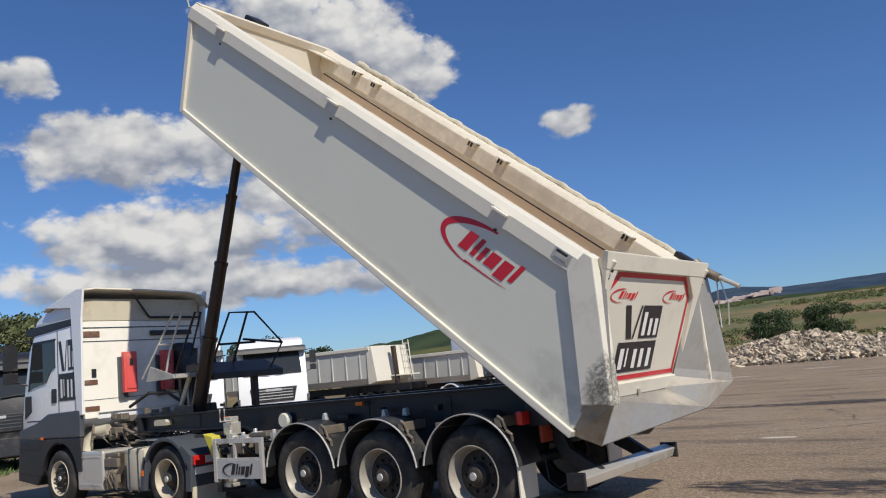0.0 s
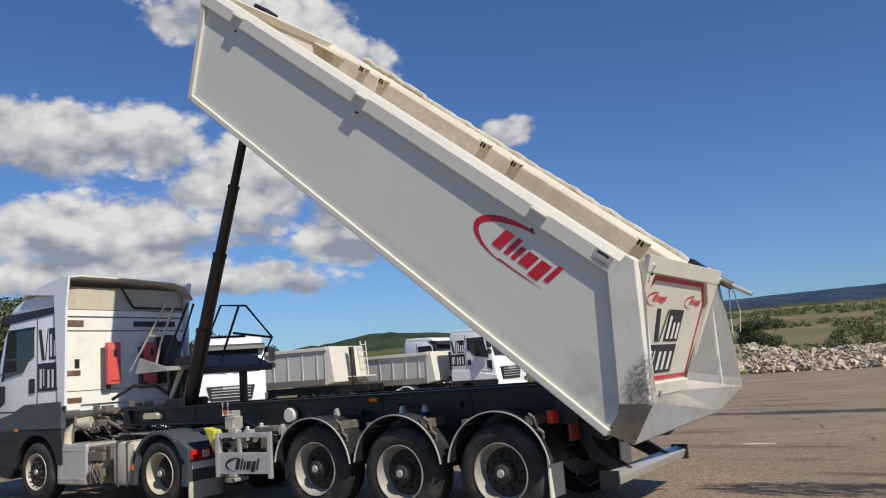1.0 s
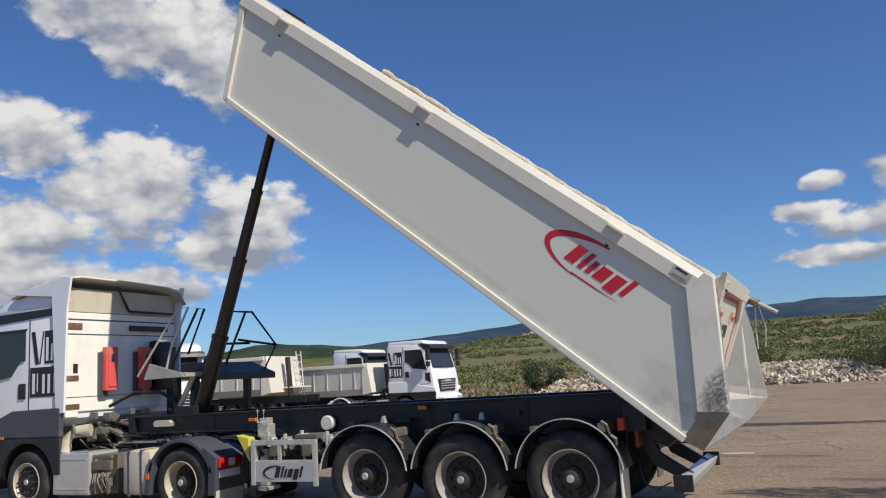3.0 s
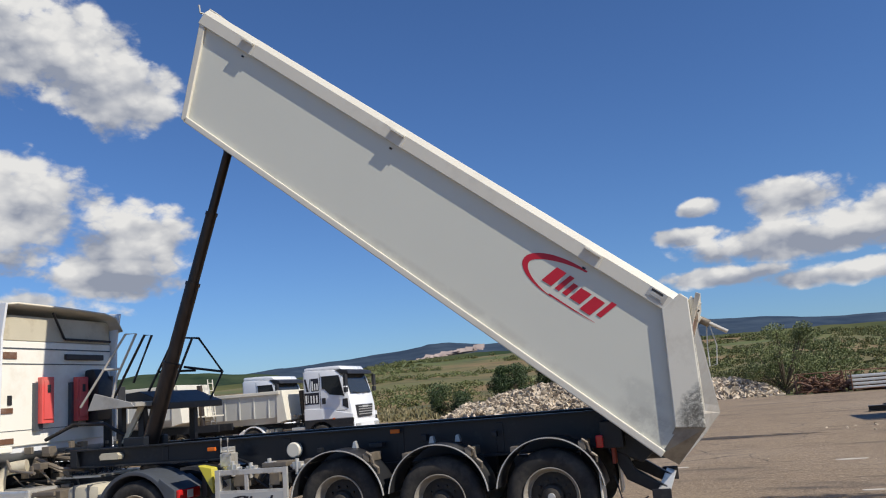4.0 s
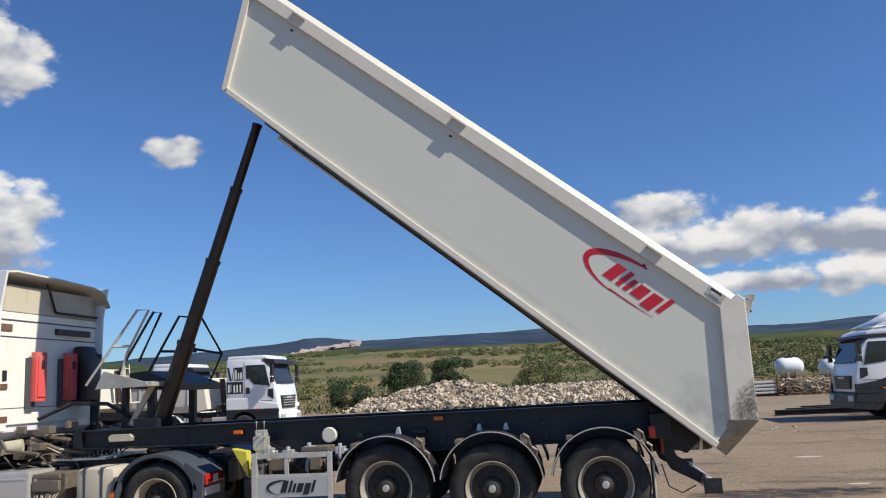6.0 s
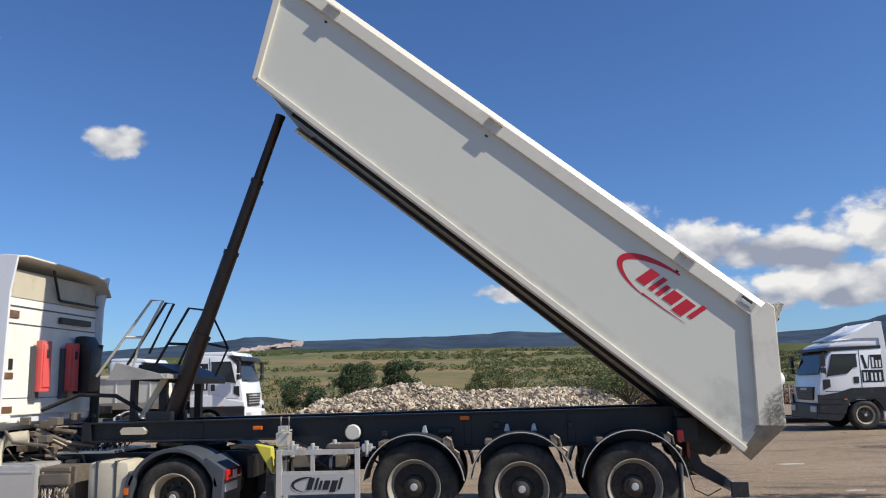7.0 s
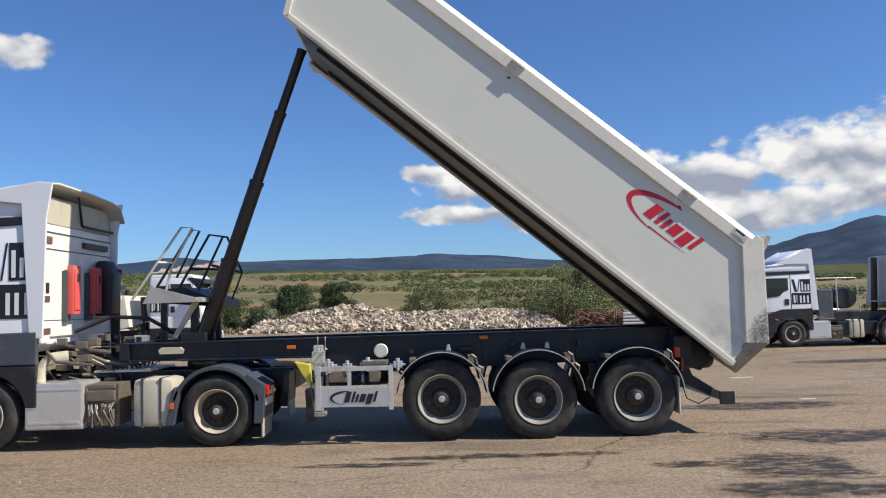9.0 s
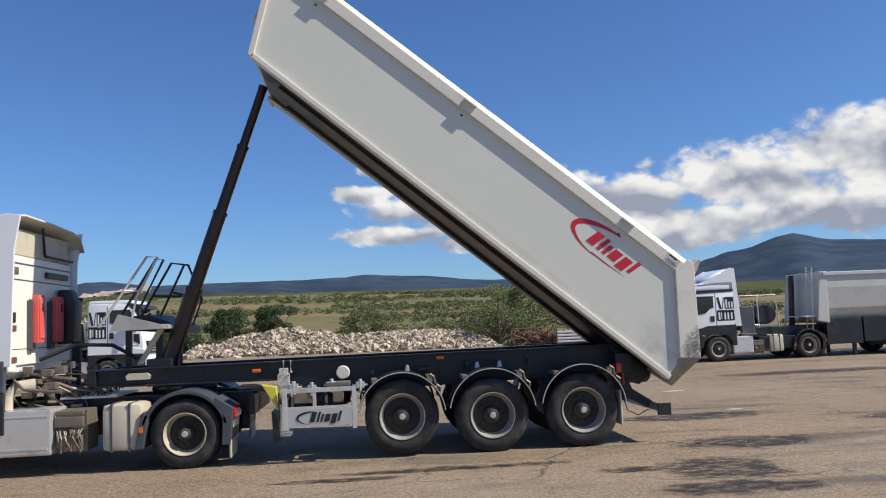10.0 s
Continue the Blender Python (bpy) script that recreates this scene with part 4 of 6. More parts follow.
    for _ in range(22 if detail else 6):
        p = Vector((r.uniform(0.62, 1.2), r.uniform(-1.05, 0.2), r.uniform(0.9, 1.45)))
        d1, d2 = Vector((r.uniform(-0.1, 0.4), r.uniform(-0.2, 0.3), r.uniform(-0.3, 0.05))), Vector((r.uniform(0.1, 0.6), r.uniform(-0.2, 0.4), r.uniform(-0.4, 0.0)))
        tube(bm2, [p, p + d1 * 0.5, p + d1, p + d1 * 0.8 + d2], r.uniform(0.012, 0.035), 7)
    part("engine", bm, M_ENGINE, t, "grimy engine and gearbox parts behind the cab", bevel=0.008, kind="stuff")
    part("hose_tangle", bm2, M_ENGINE, t, kind="stuff")
    bm = tubes(0.09, [(0.70, -1.12, 0.90), (0.70, -1.1, 1.08), (0.78, -1.0, 1.2), (1.0, -0.9, 1.22)], n=12)
    part("intake_elbow", bm, M_BEIGE, t, smooth=True)
    # boxes and tanks along the side
    for s in (-1, 1):
        a, b = sorted((s * 0.62, s * 1.22))
        bm = boxes((0.56, 1.34, a, b, 0.28, 0.90))
        bx = part("battery_box", bm, M_SILVER, t, "dusty aluminium side box", bevel=0.035)
        o = s * 1.222
        each("embossing", M_SILVER, bx, (0.62, 1.28, *sorted((o, o + s * 0.006)), 0.36, 0.39), (0.62, 1.28, *sorted((o, o + s * 0.006)), 0.80, 0.82), bevel=0.002)
        bm = boxes((1.35, 1.76, *sorted((s * 0.64, s * 1.08)), 0.30, 0.86), (1.36, 1.74, *sorted((s * 1.14, s * 1.20)), 0.64, 0.78), (1.36, 1.74, *sorted((s * 1.14, s * 1.18)), 0.80, 0.86))
        vb = part("valve_box", bm, M_ENGINE, t, "dusty valve box with bare hoses", bevel=0.012)
        bm = B()
        for k in range(12):
            x = 1.38 + 0.03 * k
            tube(bm, [(x, s * 1.16, 0.62), (x + r.uniform(-0.03, 0.08), s * 1.23, r.uniform(0.45, 0.58)), (x + r.uniform(-0.05, 0.1), s * 1.20, r.uniform(0.30, 0.42))], 0.014, 6)
        for k in range(5):
            box(bm, 1.40 + 0.07 * k, 1.44 + 0.07 * k, *sorted((s * 1.14, s * 1.22)), r.uniform(0.36, 0.42), r.uniform(0.46, 0.56))
        part("valve_block", bm, M_ENGINE, vb, kind="stuff")
        bm = boxes((1.98, 2.52, a, b, 0.28, 0.92))
        tank = part("tank", bm, M_BEIGE, t, "dusty cream air and fuel tank", bevel=0.09, smooth=True)
        part("tank_strap", boxes((2.10, 2.13, a - 0.006, b + 0.006, 0.275, 0.926), (2.34, 2.37, a - 0.006, b + 0.006, 0.275, 0.926)), M_GREYPL, tank)
    # wheels and rear guards
    for s in (-1, 1):
        wheel(t, 0, s * 1.235, 0.47, 0.475, 0.31, s, dish=0.05)
        wheel(t, base, s * 1.225, 0.47, 0.475, 0.29, s, dish=0.17)
        wheel(t, base, s * 0.90, 0.47, 0.475, 0.29, s, dish=0.02)
        g0, g1 = sorted((s * 0.56, s * 1.25))
        bm = B()
        prism(bm, band(base, 0.47, 0.545, 0.60, 12, 165, 20), "y", g0, g1)
        bm2 = [(base + 0.50, 0.30), (base + 0.62, 0.30), (base + 0.66, 0.80), (base + 0.42, 0.96), (base + 0.40, 0.88), (base + 0.52, 0.74)]
        prism(bm, bm2, "y", g0, g1)
        prism(bm, [(base - 0.66, 0.30), (base - 0.55, 0.30), (base - 0.48, 0.75), (base - 0.56, 0.80)], "y", g0, g1)
        part("fender", bm, lower, t, bevel=0.012)
        lamp = part("tail_lamp", boxes((base + 0.645, base + 0.70, *sorted((s * 0.74, s * 1.22)), 0.66, 0.80)), M_TAIL, t, "red tail lamp", bevel=0.02)
        part("clear_lens", boxes((base + 0.70, base + 0.708, *sorted((s * 0.92, s * 1.04)), 0.68, 0.78)), M_PAPER, lamp)
        part("number_plate", boxes((base + 0.645, base + 0.66, *sorted((s * 0.76, s * 1.18)), 0.53, 0.63)), M_PAPER, t)
        part("mud_flap", boxes((base + 0.60, base + 0.625, *sorted((s * 0.66, s * 1.22)), 0.12, 0.54)), M_BEIGE, t, "dusty pale mud flap", bevel=0.004)
        part("side_marker", boxes((base - 0.60, base - 0.55, *sorted((s * 1.25, s * 1.262)), 0.52, 0.60)), M_AMBER, t)
    if deflector == "fin":
        # hydraulic tank and pump gear behind the cab
        each("hydraulic_tank", M_GREYPL, t, (0.98, 1.55, -1.05, 1.05, 1.05, 2.35), bevel=0.06)
        bm = B()
        lathe(bm, [(0.0, -0.9), (0.40, -0.9), (0.42, -0.86), (0.42, 0.86), (0.40, 0.9), (0.0, 0.9)], (2.05, 0, 1.95), "y", 24)
        part("oil_drum", bm, M_CHASSIS, t, smooth=True)
        each("side_box", M_CHASSIS, t, (1.6, 3.4, -1.15, -0.5, 0.45, 1.0), (1.0, 3.6, -0.9, 0.9, 0.95, 1.40), bevel=0.02)
        part("rail", tubes(0.025, [(1.0, -1.0, 2.35), (1.0, -1.0, 2.8), (2.4, -1.0, 2.8), (2.5, -1.0, 1.4)], [(1.7, -1.0, 2.8), (1.7, -1.0, 1.4)]), M_GALV, t)
    if boxes_red:
        for y in (-0.50, 0.24):
            bm = boxes((0.79, 0.88, y, y + 0.24, 1.80, 2.50), (0.88, 0.895, y + 0.03, y + 0.21, 1.86, 2.45))
            ex = part("extinguisher_box", bm, M_REDBOX, t, "faded red plastic extinguisher box", bevel=0.035)
            part("latch", boxes((0.895, 0.902, y + 0.09, y + 0.15, 2.26, 2.38)), M_BLACK, ex)
            part("bracket", boxes((0.735, 0.80, y - 0.05, y + 0.10, 1.70, 2.42)), M_GREYPL, ex)
        bm = B()
        prism(bm, [(0.76, 1.75), (1.02, 1.78), (1.05, 2.40), (0.94, 2.62), (0.76, 2.62)], "y", 0.52, 0.86)
        part("air_filter", bm, M_BLACK, t, bevel=0.05, smooth=True)
        part("exhaust_pipe", tubes(0.07, [(0.95, 0.85, 1.0), (0.95, 0.85, 2.3), (0.98, 0.85, 2.5)], n=12), M_BLACK, t, smooth=True)
        bm = B()
        for k in range(3):
            pts = []
            for i in range(90):
                q = i / 89
                a = i * 1.25
                pts.append((0.9 + q * 1.2, -0.35 + 0.32 * k + 0.045 * math.cos(a), 1.30 - 0.32 * math.sin(math.pi * q) + 0.045 * math.sin(a)))
            tube(bm, pts, 0.011, 5)
        part("coiled_air_line", bm, M_BLACK, t, "black coiled air and power lines")
        part("deck_plate", boxes((1.2, 2.0, -0.55, 0.55, 0.97, 1.0)), M_SILVER, t)
    return t


tractor("truck", "white tractor unit with grey lower panels, coupled to the tipper", pose(-6.07, 1.22, 0), boxes_red=True)


# ---- the raised tipper trailer ----
TR = thing("tipper_trailer", "white and grey three-axle tipper trailer with its tub raised", "trailer")
BED = pose(3.6, 0, 1.0, 0, 39.0, 0) @ Matrix.Diagonal((1, 1.13, 1, 1))


def bed(name, bm, material, label="", bevel=0.0, smooth=False):
    return part(name, bm, material, TR, label, bevel, smooth, BED)


tub_side = [(-7.32, 0.24), (0.25, 0.14), (0.25, 0.46), (-0.54, 1.47), (-7.90, 1.47)]
near = bed("side_wall", prisms("y", -0.098, -0.05, tub_side), M_PANEL, "smooth light grey side wall")
bed("side_wall", prisms("y", 2.23, 2.28, [(-7.48, 0.60), (0.25, 0.60), (-0.54, 1.47), (-7.90, 1.47)]), M_PANEL, "smooth light grey side wall")
bm = B()
prism(bm, [(2.23, 0.60), (2.28, 0.60), (1.72, 0.14), (1.68, 0.18)], "x", -7.32, 0.2)
bed("side_wall", bm, M_PANEL, "smooth light grey lower side wall")
bed("bottom_rail", prisms("y", -0.135, 0.02, [(-7.33, 0.175), (0.27, 0.09), (0.27, 0.17), (-7.33, 0.255)]), M_WHITE, bevel=0.012)
for y0, y1 in ((-0.145, 0.02), (2.18, 2.31)):
    bed("front_trim", prisms("y", y0 + 0.01, y1 - 0.01, [(-7.37, 0.185), (-7.28, 0.185), (-7.86, 1.48), (-7.97, 1.48)]), M_WHITE, bevel=0.008)
top_near = bed("top_rail", prisms("x", -7.97, -0.46, [(-0.145, 1.44), (-0.145, 1.60), (-0.10, 1.68), (0.04, 1.68), (0.06, 1.64), (0.02, 1.44)]), M_WHITE, "cream-white top rail with chipped paint", bevel=0.01)
top_far = bed("top_rail", prisms("x", -7.97, -0.46, [(2.14, 1.30), (2.10, 1.40), (2.10, 1.62), (2.16, 1.69), (2.32, 1.69), (2.345, 1.62), (2.345, 1.44), (2.2, 1.30)]), M_COAMING, "cream-white top rail with chipped paint", bevel=0.01)
for u in (-7.07, -4.42, -1.54):
    part("tarpaulin_hook", boxes((u - 0.11, u + 0.11, -0.195, -0.14, 1.565, 1.59), (u - 0.02, u + 0.14, -0.15, -0.14, 1.44, 1.6)), M_WHITE, top_near, bevel=0.004)
    part("drain_hole", boxes((u - 0.02, u + 0.02, -0.104, -0.09, 1.36, 1.385)), M_BLACK, near)
latch = part("tarpaulin_latch", boxes((-0.80, -0.58, -0.150, -0.14, 1.49, 1.60), (-0.76, -0.62, -0.156, -0.15, 1.51, 1.55)), M_STEEL, top_near, "bare metal latch plate", bevel=0.006)
part("slot", boxes((-0.77, -0.63, -0.153, -0.149, 1.56, 1.585)), M_BLACK, latch)
for u in (-6.85, -6.36, -4.1, -3.5, -1.3):
    hk = part("tarpaulin_hook", boxes((u - 0.05, u + 0.05, 2.03, 2.11, 1.56, 1.66), (u - 0.07, u + 0.10, 1.98, 2.12, 1.645, 1.665)), M_WHITE, top_far, bevel=0.006)
    part("rubber_buffer", boxes((u - 0.045, u - 0.015, 2.02, 2.03, 1.57, 1.64), (u + 0.01, u + 0.04, 2.02, 2.03, 1.57, 1.64)), M_BLACK, hk)
bm = B()
loft(bm, [[(u + d, 0.03, 1.46), (u + d * 0.8, 0.06, 0.70), (u, 0.35, 0.24), (u, 1.85, 0.24), (u + d * 0.8, 2.12, 0.70), (u + d, 2.15, 1.46)] for u, d in ((-7.28, -0.54), (-0.05, -0.4))], cap=False, closed=False)
bed("tub_lining", bm, M_INNER, "dusty worn inner lining")
bm = B()
prism(bm, [(-7.32, 0.22), (-7.27, 0.22), (-7.88, 1.66), (-7.95, 1.66)], "y", -0.03, 2.23)
prism(bm, [(-7.97, 1.58), (-7.82, 1.58), (-7.82, 1.70), (-7.97, 1.70)], "y", -0.10, 2.3)
bed("front_wall", bm, M_COAMING, "dusty cream front wall", bevel=0.01)
bed("corner_gusset", prisms("z", 1.58, 1.60, [(-7.9, 2.12), (-7.3, 2.12), (-7.9, 1.75)]), M_WHITE)
bed("corner_gusset", prisms("z", 1.58, 1.60, [(-7.9, 0.05), (-7.5, 0.05), (-7.9, 0.3)]), M_WHITE)
bed("inner_edge", boxes((-7.6, -0.5, 2.09, 2.098, 1.31, 1.33)), M_BLACK)
bed("tarpaulin_motor", boxes((-8.25, -7.95, 0.85, 1.10, 1.60, 1.74)), M_BLACK, bevel=0.02)
bed("front_hook", tubes(0.015, [(-7.95, -0.05, 1.62), (-8.05, -0.12, 1.58), (-8.12, -0.14, 1.66)]), M_STEEL)
bed("tub_floor", prisms("y", 0.0, 1.7, [(-7.25, 0.215), (0.2, 0.14), (0.2, 0.235), (-7.25, 0.235)]), M_CHASSIS)
for y in (0.42, 1.42):
    bed("floor_beam", prisms("y", y, y + 0.16, [(-6.9, 0.165), (0.12, 0.09), (0.12, 0.15), (-6.9, 0.22)]), M_CHASSIS, bevel=0.01)

# rolled tarpaulin on the far rail, with its crank
bm = B()
rnd = random.Random(12)
tube(bm, [(-7.2 + i * 0.085, 2.34 + 0.02 * rnd.uniform(-1, 1), 1.70 + 0.03 * noise.noise((i * 0.4, 0, 0)) + (0.03 if i < 18 else 0.0)) for i in range(80)], 0.045, 9)
roll = bed("tarpaulin_roll", bm, M_BEIGE, "dusty rolled-up tarpaulin", smooth=True)
part("roll_end", tubes(0.055, [(-0.5, 2.34, 1.74), (-0.30, 2.36, 1.70), (-0.14, 2.33, 1.72)], n=10), M_ENGINE, roll, smooth=True)
part("crank_pipe", tubes(0.028, [(-0.2, 2.34, 1.72), (0.12, 2.33, 1.76)], n=10), M_STEEL, roll, "bare metal crank pipe")
part("rope", tubes(0.009, [(-0.16, 2.36, 1.68), (0.02, 2.38, 1.42), (0.18, 2.37, 1.22), (0.24, 2.36, 1.30), (0.1, 2.35, 1.52), (-0.12, 2.34, 1.70)], n=5), M_GALV, roll)
bed("tarpaulin_clip", boxes((-0.72, -0.5, 2.2, 2.34, 1.69, 1.76)), M_BLACK, bevel=0.02)

# rear frame and spill chute
for y0, y1 in ((-0.149, 0.03), (2.20, 2.349)):
    bed("rear_post", prisms("y", y0, y1, [(-0.40, 1.693), (0.48, 0.62), (0.22, 0.44), (-0.57, 1.436), (-0.50, 1.693)]), M_SCUFF, "cream-white rear post with scuffed paint", bevel=0.012)
bm = B()
loft(bm, [[(0.22, -0.115, 0.45), (0.48, -0.115, 0.62), (0.47, 0.16, 0.10), (0.25, -0.05, 0.10)], [(0.22, -0.095, 0.45), (0.48, -0.095, 0.62), (0.47, 0.18, 0.11), (0.25, -0.03, 0.11)]])
bed("corner_plate", bm, M_CORNER, "scraped dark steel corner plate")


def plate(pts, material, name="chute_plate", label="", th=(0, 0, -0.015)):
    bm = B()
    loft(bm, [pts, [tuple(a + b for a, b in zip(p, th)) for p in pts]])
    return bed(name, bm, material, label)


plate([(-0.36, 2.19, 1.66), (-0.36, 2.38, 1.72), (0.62, 2.34, 0.76), (0.10, 1.99, 0.50)], M_CHUTE, label="bare steel side plate of the chute", th=(0, 0.012, 0))
plate([(0.10, 1.99, 0.50), (0.62, 2.34, 0.76), (0.60, 2.10, 0.40), (0.13, 1.80, 0.38)], M_CHUTE, label="bare steel corner plate of the chute")
plate([(0.13, 1.84, 0.38), (0.60, 2.12, 0.40), (0.47, 0.16, 0.11), (0.10, 0.25, 0.38)], M_CHUTE, label="bare steel floor plate of the chute")
plate([(0.10, 0.25, 0.38), (0.47, 0.16, 0.11), (0.48, -0.10, 0.62), (0.02, 0.1, 0.70)], M_CHUTE, label="bare steel corner plate of the chute")
plate([(0.02, 0.1, 0.70), (0.48, -0.10, 0.62), (-0.40, -0.10, 1.68), (-0.36, 0.06, 1.66)], M_CHUTE, label="bare steel side plate of the chute", th=(0, -0.012, 0))

# tailgate
G0, G1 = Vector((0.085, 0, 0.46)), Vector((-0.345, 0, 1.72))
GN = Vector((1.26, 0, 0.43)).normalized()


def on_gate(y, s, o=0.0):
    p = G0 + (G1 - G0) * s + GN * o
    return (p.x, y, p.z)


def gate_prism(bm, pts, o0, o1):
    loft(bm, [[on_gate(y, s, o0) for y, s in pts], [on_gate(y, s, o1) for y, s in pts]])


def gl(s):
    return 0.24 - 0.30 * s


def gr(s):
    return 2.17 + 0.12 * s


bm = B()
gate_prism(bm, [(gl(0) + 0.1, -0.07), (gr(0), -0.07), (gr(1), 1.0), (gl(1), 1.0)], -0.05, 0.0)
gate = bed("tailgate", bm, M_WHITE, "cream-white tailgate with a red border", bevel=0.008)
bm = B()
gate_prism(bm, [(gl(1.06), 1.06), (gl(0.93), 0.93), (gr(0.93), 0.93), (gr(1.06), 1.06)], 0.0, 0.055)
gate_prism(bm, [(gl(0) + 0.12, -0.07), (gr(0), -0.07), (gr(0.04), 0.04), (gl(0.04), 0.04)], 0.0, 0.05)
gate_prism(bm, [(gl(0.04), 0.04), (gl(0.04) + 0.08, 0.04), (gl(0.72) + 0.06, 0.72), (gl(0.93) + 0.22, 0.93), (gl(0.93), 0.93)], 0.0, 0.05)
gate_prism(bm, [(gr(0.04), 0.04), (gr(0.93), 0.93), (gr(0.93) - 0.45, 0.93), (gr(0.74) - 0.20, 0.74), (gr(0.04) - 0.10, 0.04)], 0.0, 0.05)
part("gate_frame", bm, M_WHITE, gate, bevel=0.006)
red = [(0.34, 0.055), (1.99, 0.055), (2.04, 0.73), (1.86, 0.915), (0.30, 0.915), (0.10, 0.74)]
bm = B()
mid = Vector((1.1, 0.5))
vo, vi = [], []
for y, s in red:
    vo.append(bm.verts.new(on_gate(y, s, 0.006)))
    vi.append(bm.verts.new(on_gate(y + (0.045 if y < mid.x else -0.045), s + (0.038 if s < 0.3 else -0.038 if s > 0.8 else 0.0), 0.006)))
for i in range(6):
    j = (i + 1) % 6
    bm.faces.new((vo[i], vo[j], vi[j], vi[i]))
part("red_border", bm, M_RED, gate, "red border line")
block_mark(gate, lambda a, c, o: on_gate(a, c, 0.007 + 0.004 * o), 0.56, 0.12, 0.84, 0.54, 0.0)
for y in (0.26, 1.40):
    bm = B()
    outer, inner = swoosh(y + 0.16, 0.735, 0.20, 0.055, 60, 285, 0.018, 0.003, 0.05)
    strip(bm, outer, inner, lambda a, c: on_gate(a, c, 0.006))
    word_bars(bm, lambda b, pts: b.faces.new([b.verts.new(on_gate(a, c, 0.007)) for a, c in pts]), y + 0.12, 0.715, 0.34, 0.055, 6, 0.8, 0.5, 3)
    part("logo", bm, M_RED, gate)
for y in (0.02, 2.22):
    part("hinge", boxes((-0.40, -0.26, y, y + 0.05, 1.50, 1.74)), M_WHITE, gate, bevel=0.008)
    part("bolt", boxes((-0.25, -0.235, y + 0.005, y + 0.025, 1.54, 1.57), (-0.25, -0.235, y + 0.005, y + 0.025, 1.63, 1.66)), M_BLACK, gate)
part("gate_hook", tubes(0.018, [on_gate(1.1, -0.02, 0.06), on_gate(1.12, -0.08, 0.08), on_gate(1.2, -0.1, 0.04)]), M_STEEL, gate)

# maker's mark on the side wall: an open red ring, slanted bars and an underline
side3 = lambda a, c: (a, -0.1005, c)
bm = B()
outer, inner = swoosh(-1.62, 1.13, 0.58, 0.235, 75, 262, 0.085, 0.01, 0.06)
strip(bm, outer, inner, side3)
strip(bm, [(-1.72, 0.898), (-1.4, 0.90), (-1.10, 0.915)], [(-1.72, 0.918), (-1.4, 0.915), (-1.10, 0.918)], side3)
part("logo", bm, M_RED, near, "red open ring of the maker's mark")
bm = B()
word_bars(bm, lambda b, pts: b.faces.new([b.verts.new((a, -0.102, c)) for a, c in pts]), -1.88, 1.0, 0.78, 0.22, 6, 0.33, 0.55, 5)
part("logo", bm, M_RED, near, "slanted red bars of the maker's mark")

# chassis
for y in (0.44, 1.58):
    bm = B()
    prism(bm, [(-4.40, 1.36), (3.42, 1.41), (3.42, 1.02), (-1.15, 0.92), (-1.70, 1.13), (-4.40, 1.14)], "y", y + 0.07, y + 0.10)
    prism(bm, [(-4.40, 1.375), (3.44, 1.425), (3.44, 1.405), (-4.40, 1.355)], "y", y, y + 0.18)
    prism(bm, [(-4.40, 1.145), (-1.70, 1.135), (-1.15, 0.925), (3.44, 1.025), (3.44, 1.0), (-1.13, 0.90), (-1.72, 1.115), (-4.40, 1.125)], "y", y, y + 0.18)
    part("frame_rail", bm, M_CHASSIS, TR, "black-blue painted frame rail", bevel=0.004)
each("cross_member", M_CHASSIS, TR, (-4.42, -4.30, 0.44, 1.76, 1.12, 1.37), (-2.9, -2.8, 0.5, 1.7, 1.15, 1.35), (-1.0, -0.9, 0.5, 1.7, 1.0, 1.35), (0.6, 0.7, 0.5, 1.7, 1.0, 1.36), (1.9, 2.0, 0.5, 1.7, 1.0, 1.36), (3.2, 3.45, 0.2, 2.0, 1.0, 1.3))
part("oval_cover", prisms("y", 0.40, 0.515, [(-3.86, 1.22), (-3.56, 1.22), (-3.54, 1.27), (-3.58, 1.31), (-3.84, 1.31), (-3.88, 1.27)]), M_BEIGE, TR)
for x, z in ((-2.05, 1.27), (0.62, 1.34)):
    part("side_marker", boxes((x - 0.06, x + 0.06, 0.40, 0.44, z - 0.025, z + 0.025)), M_AMBER, TR, "orange side marker lamp", bevel=0.008)
part("air_tank", tubes(0.13, [(-1.1, 0.62, 1.02), (-0.4, 0.62, 1.02)], n=16), M_CHASSIS, TR, smooth=True)
each("suspension", M_CHASSIS, TR, (-0.5, 0.3, 0.5, 0.62, 0.7, 0.95), (0.8, 1.6, 0.5, 0.62, 0.66, 0.95), (2.1, 2.9, 0.5, 0.62, 0.66, 0.95), (-0.5, 0.3, 1.6, 1.72, 0.7, 0.95), (0.8, 1.6, 1.6, 1.72, 0.66, 0.95), (2.1, 2.9, 1.6, 1.72, 0.66, 0.95))
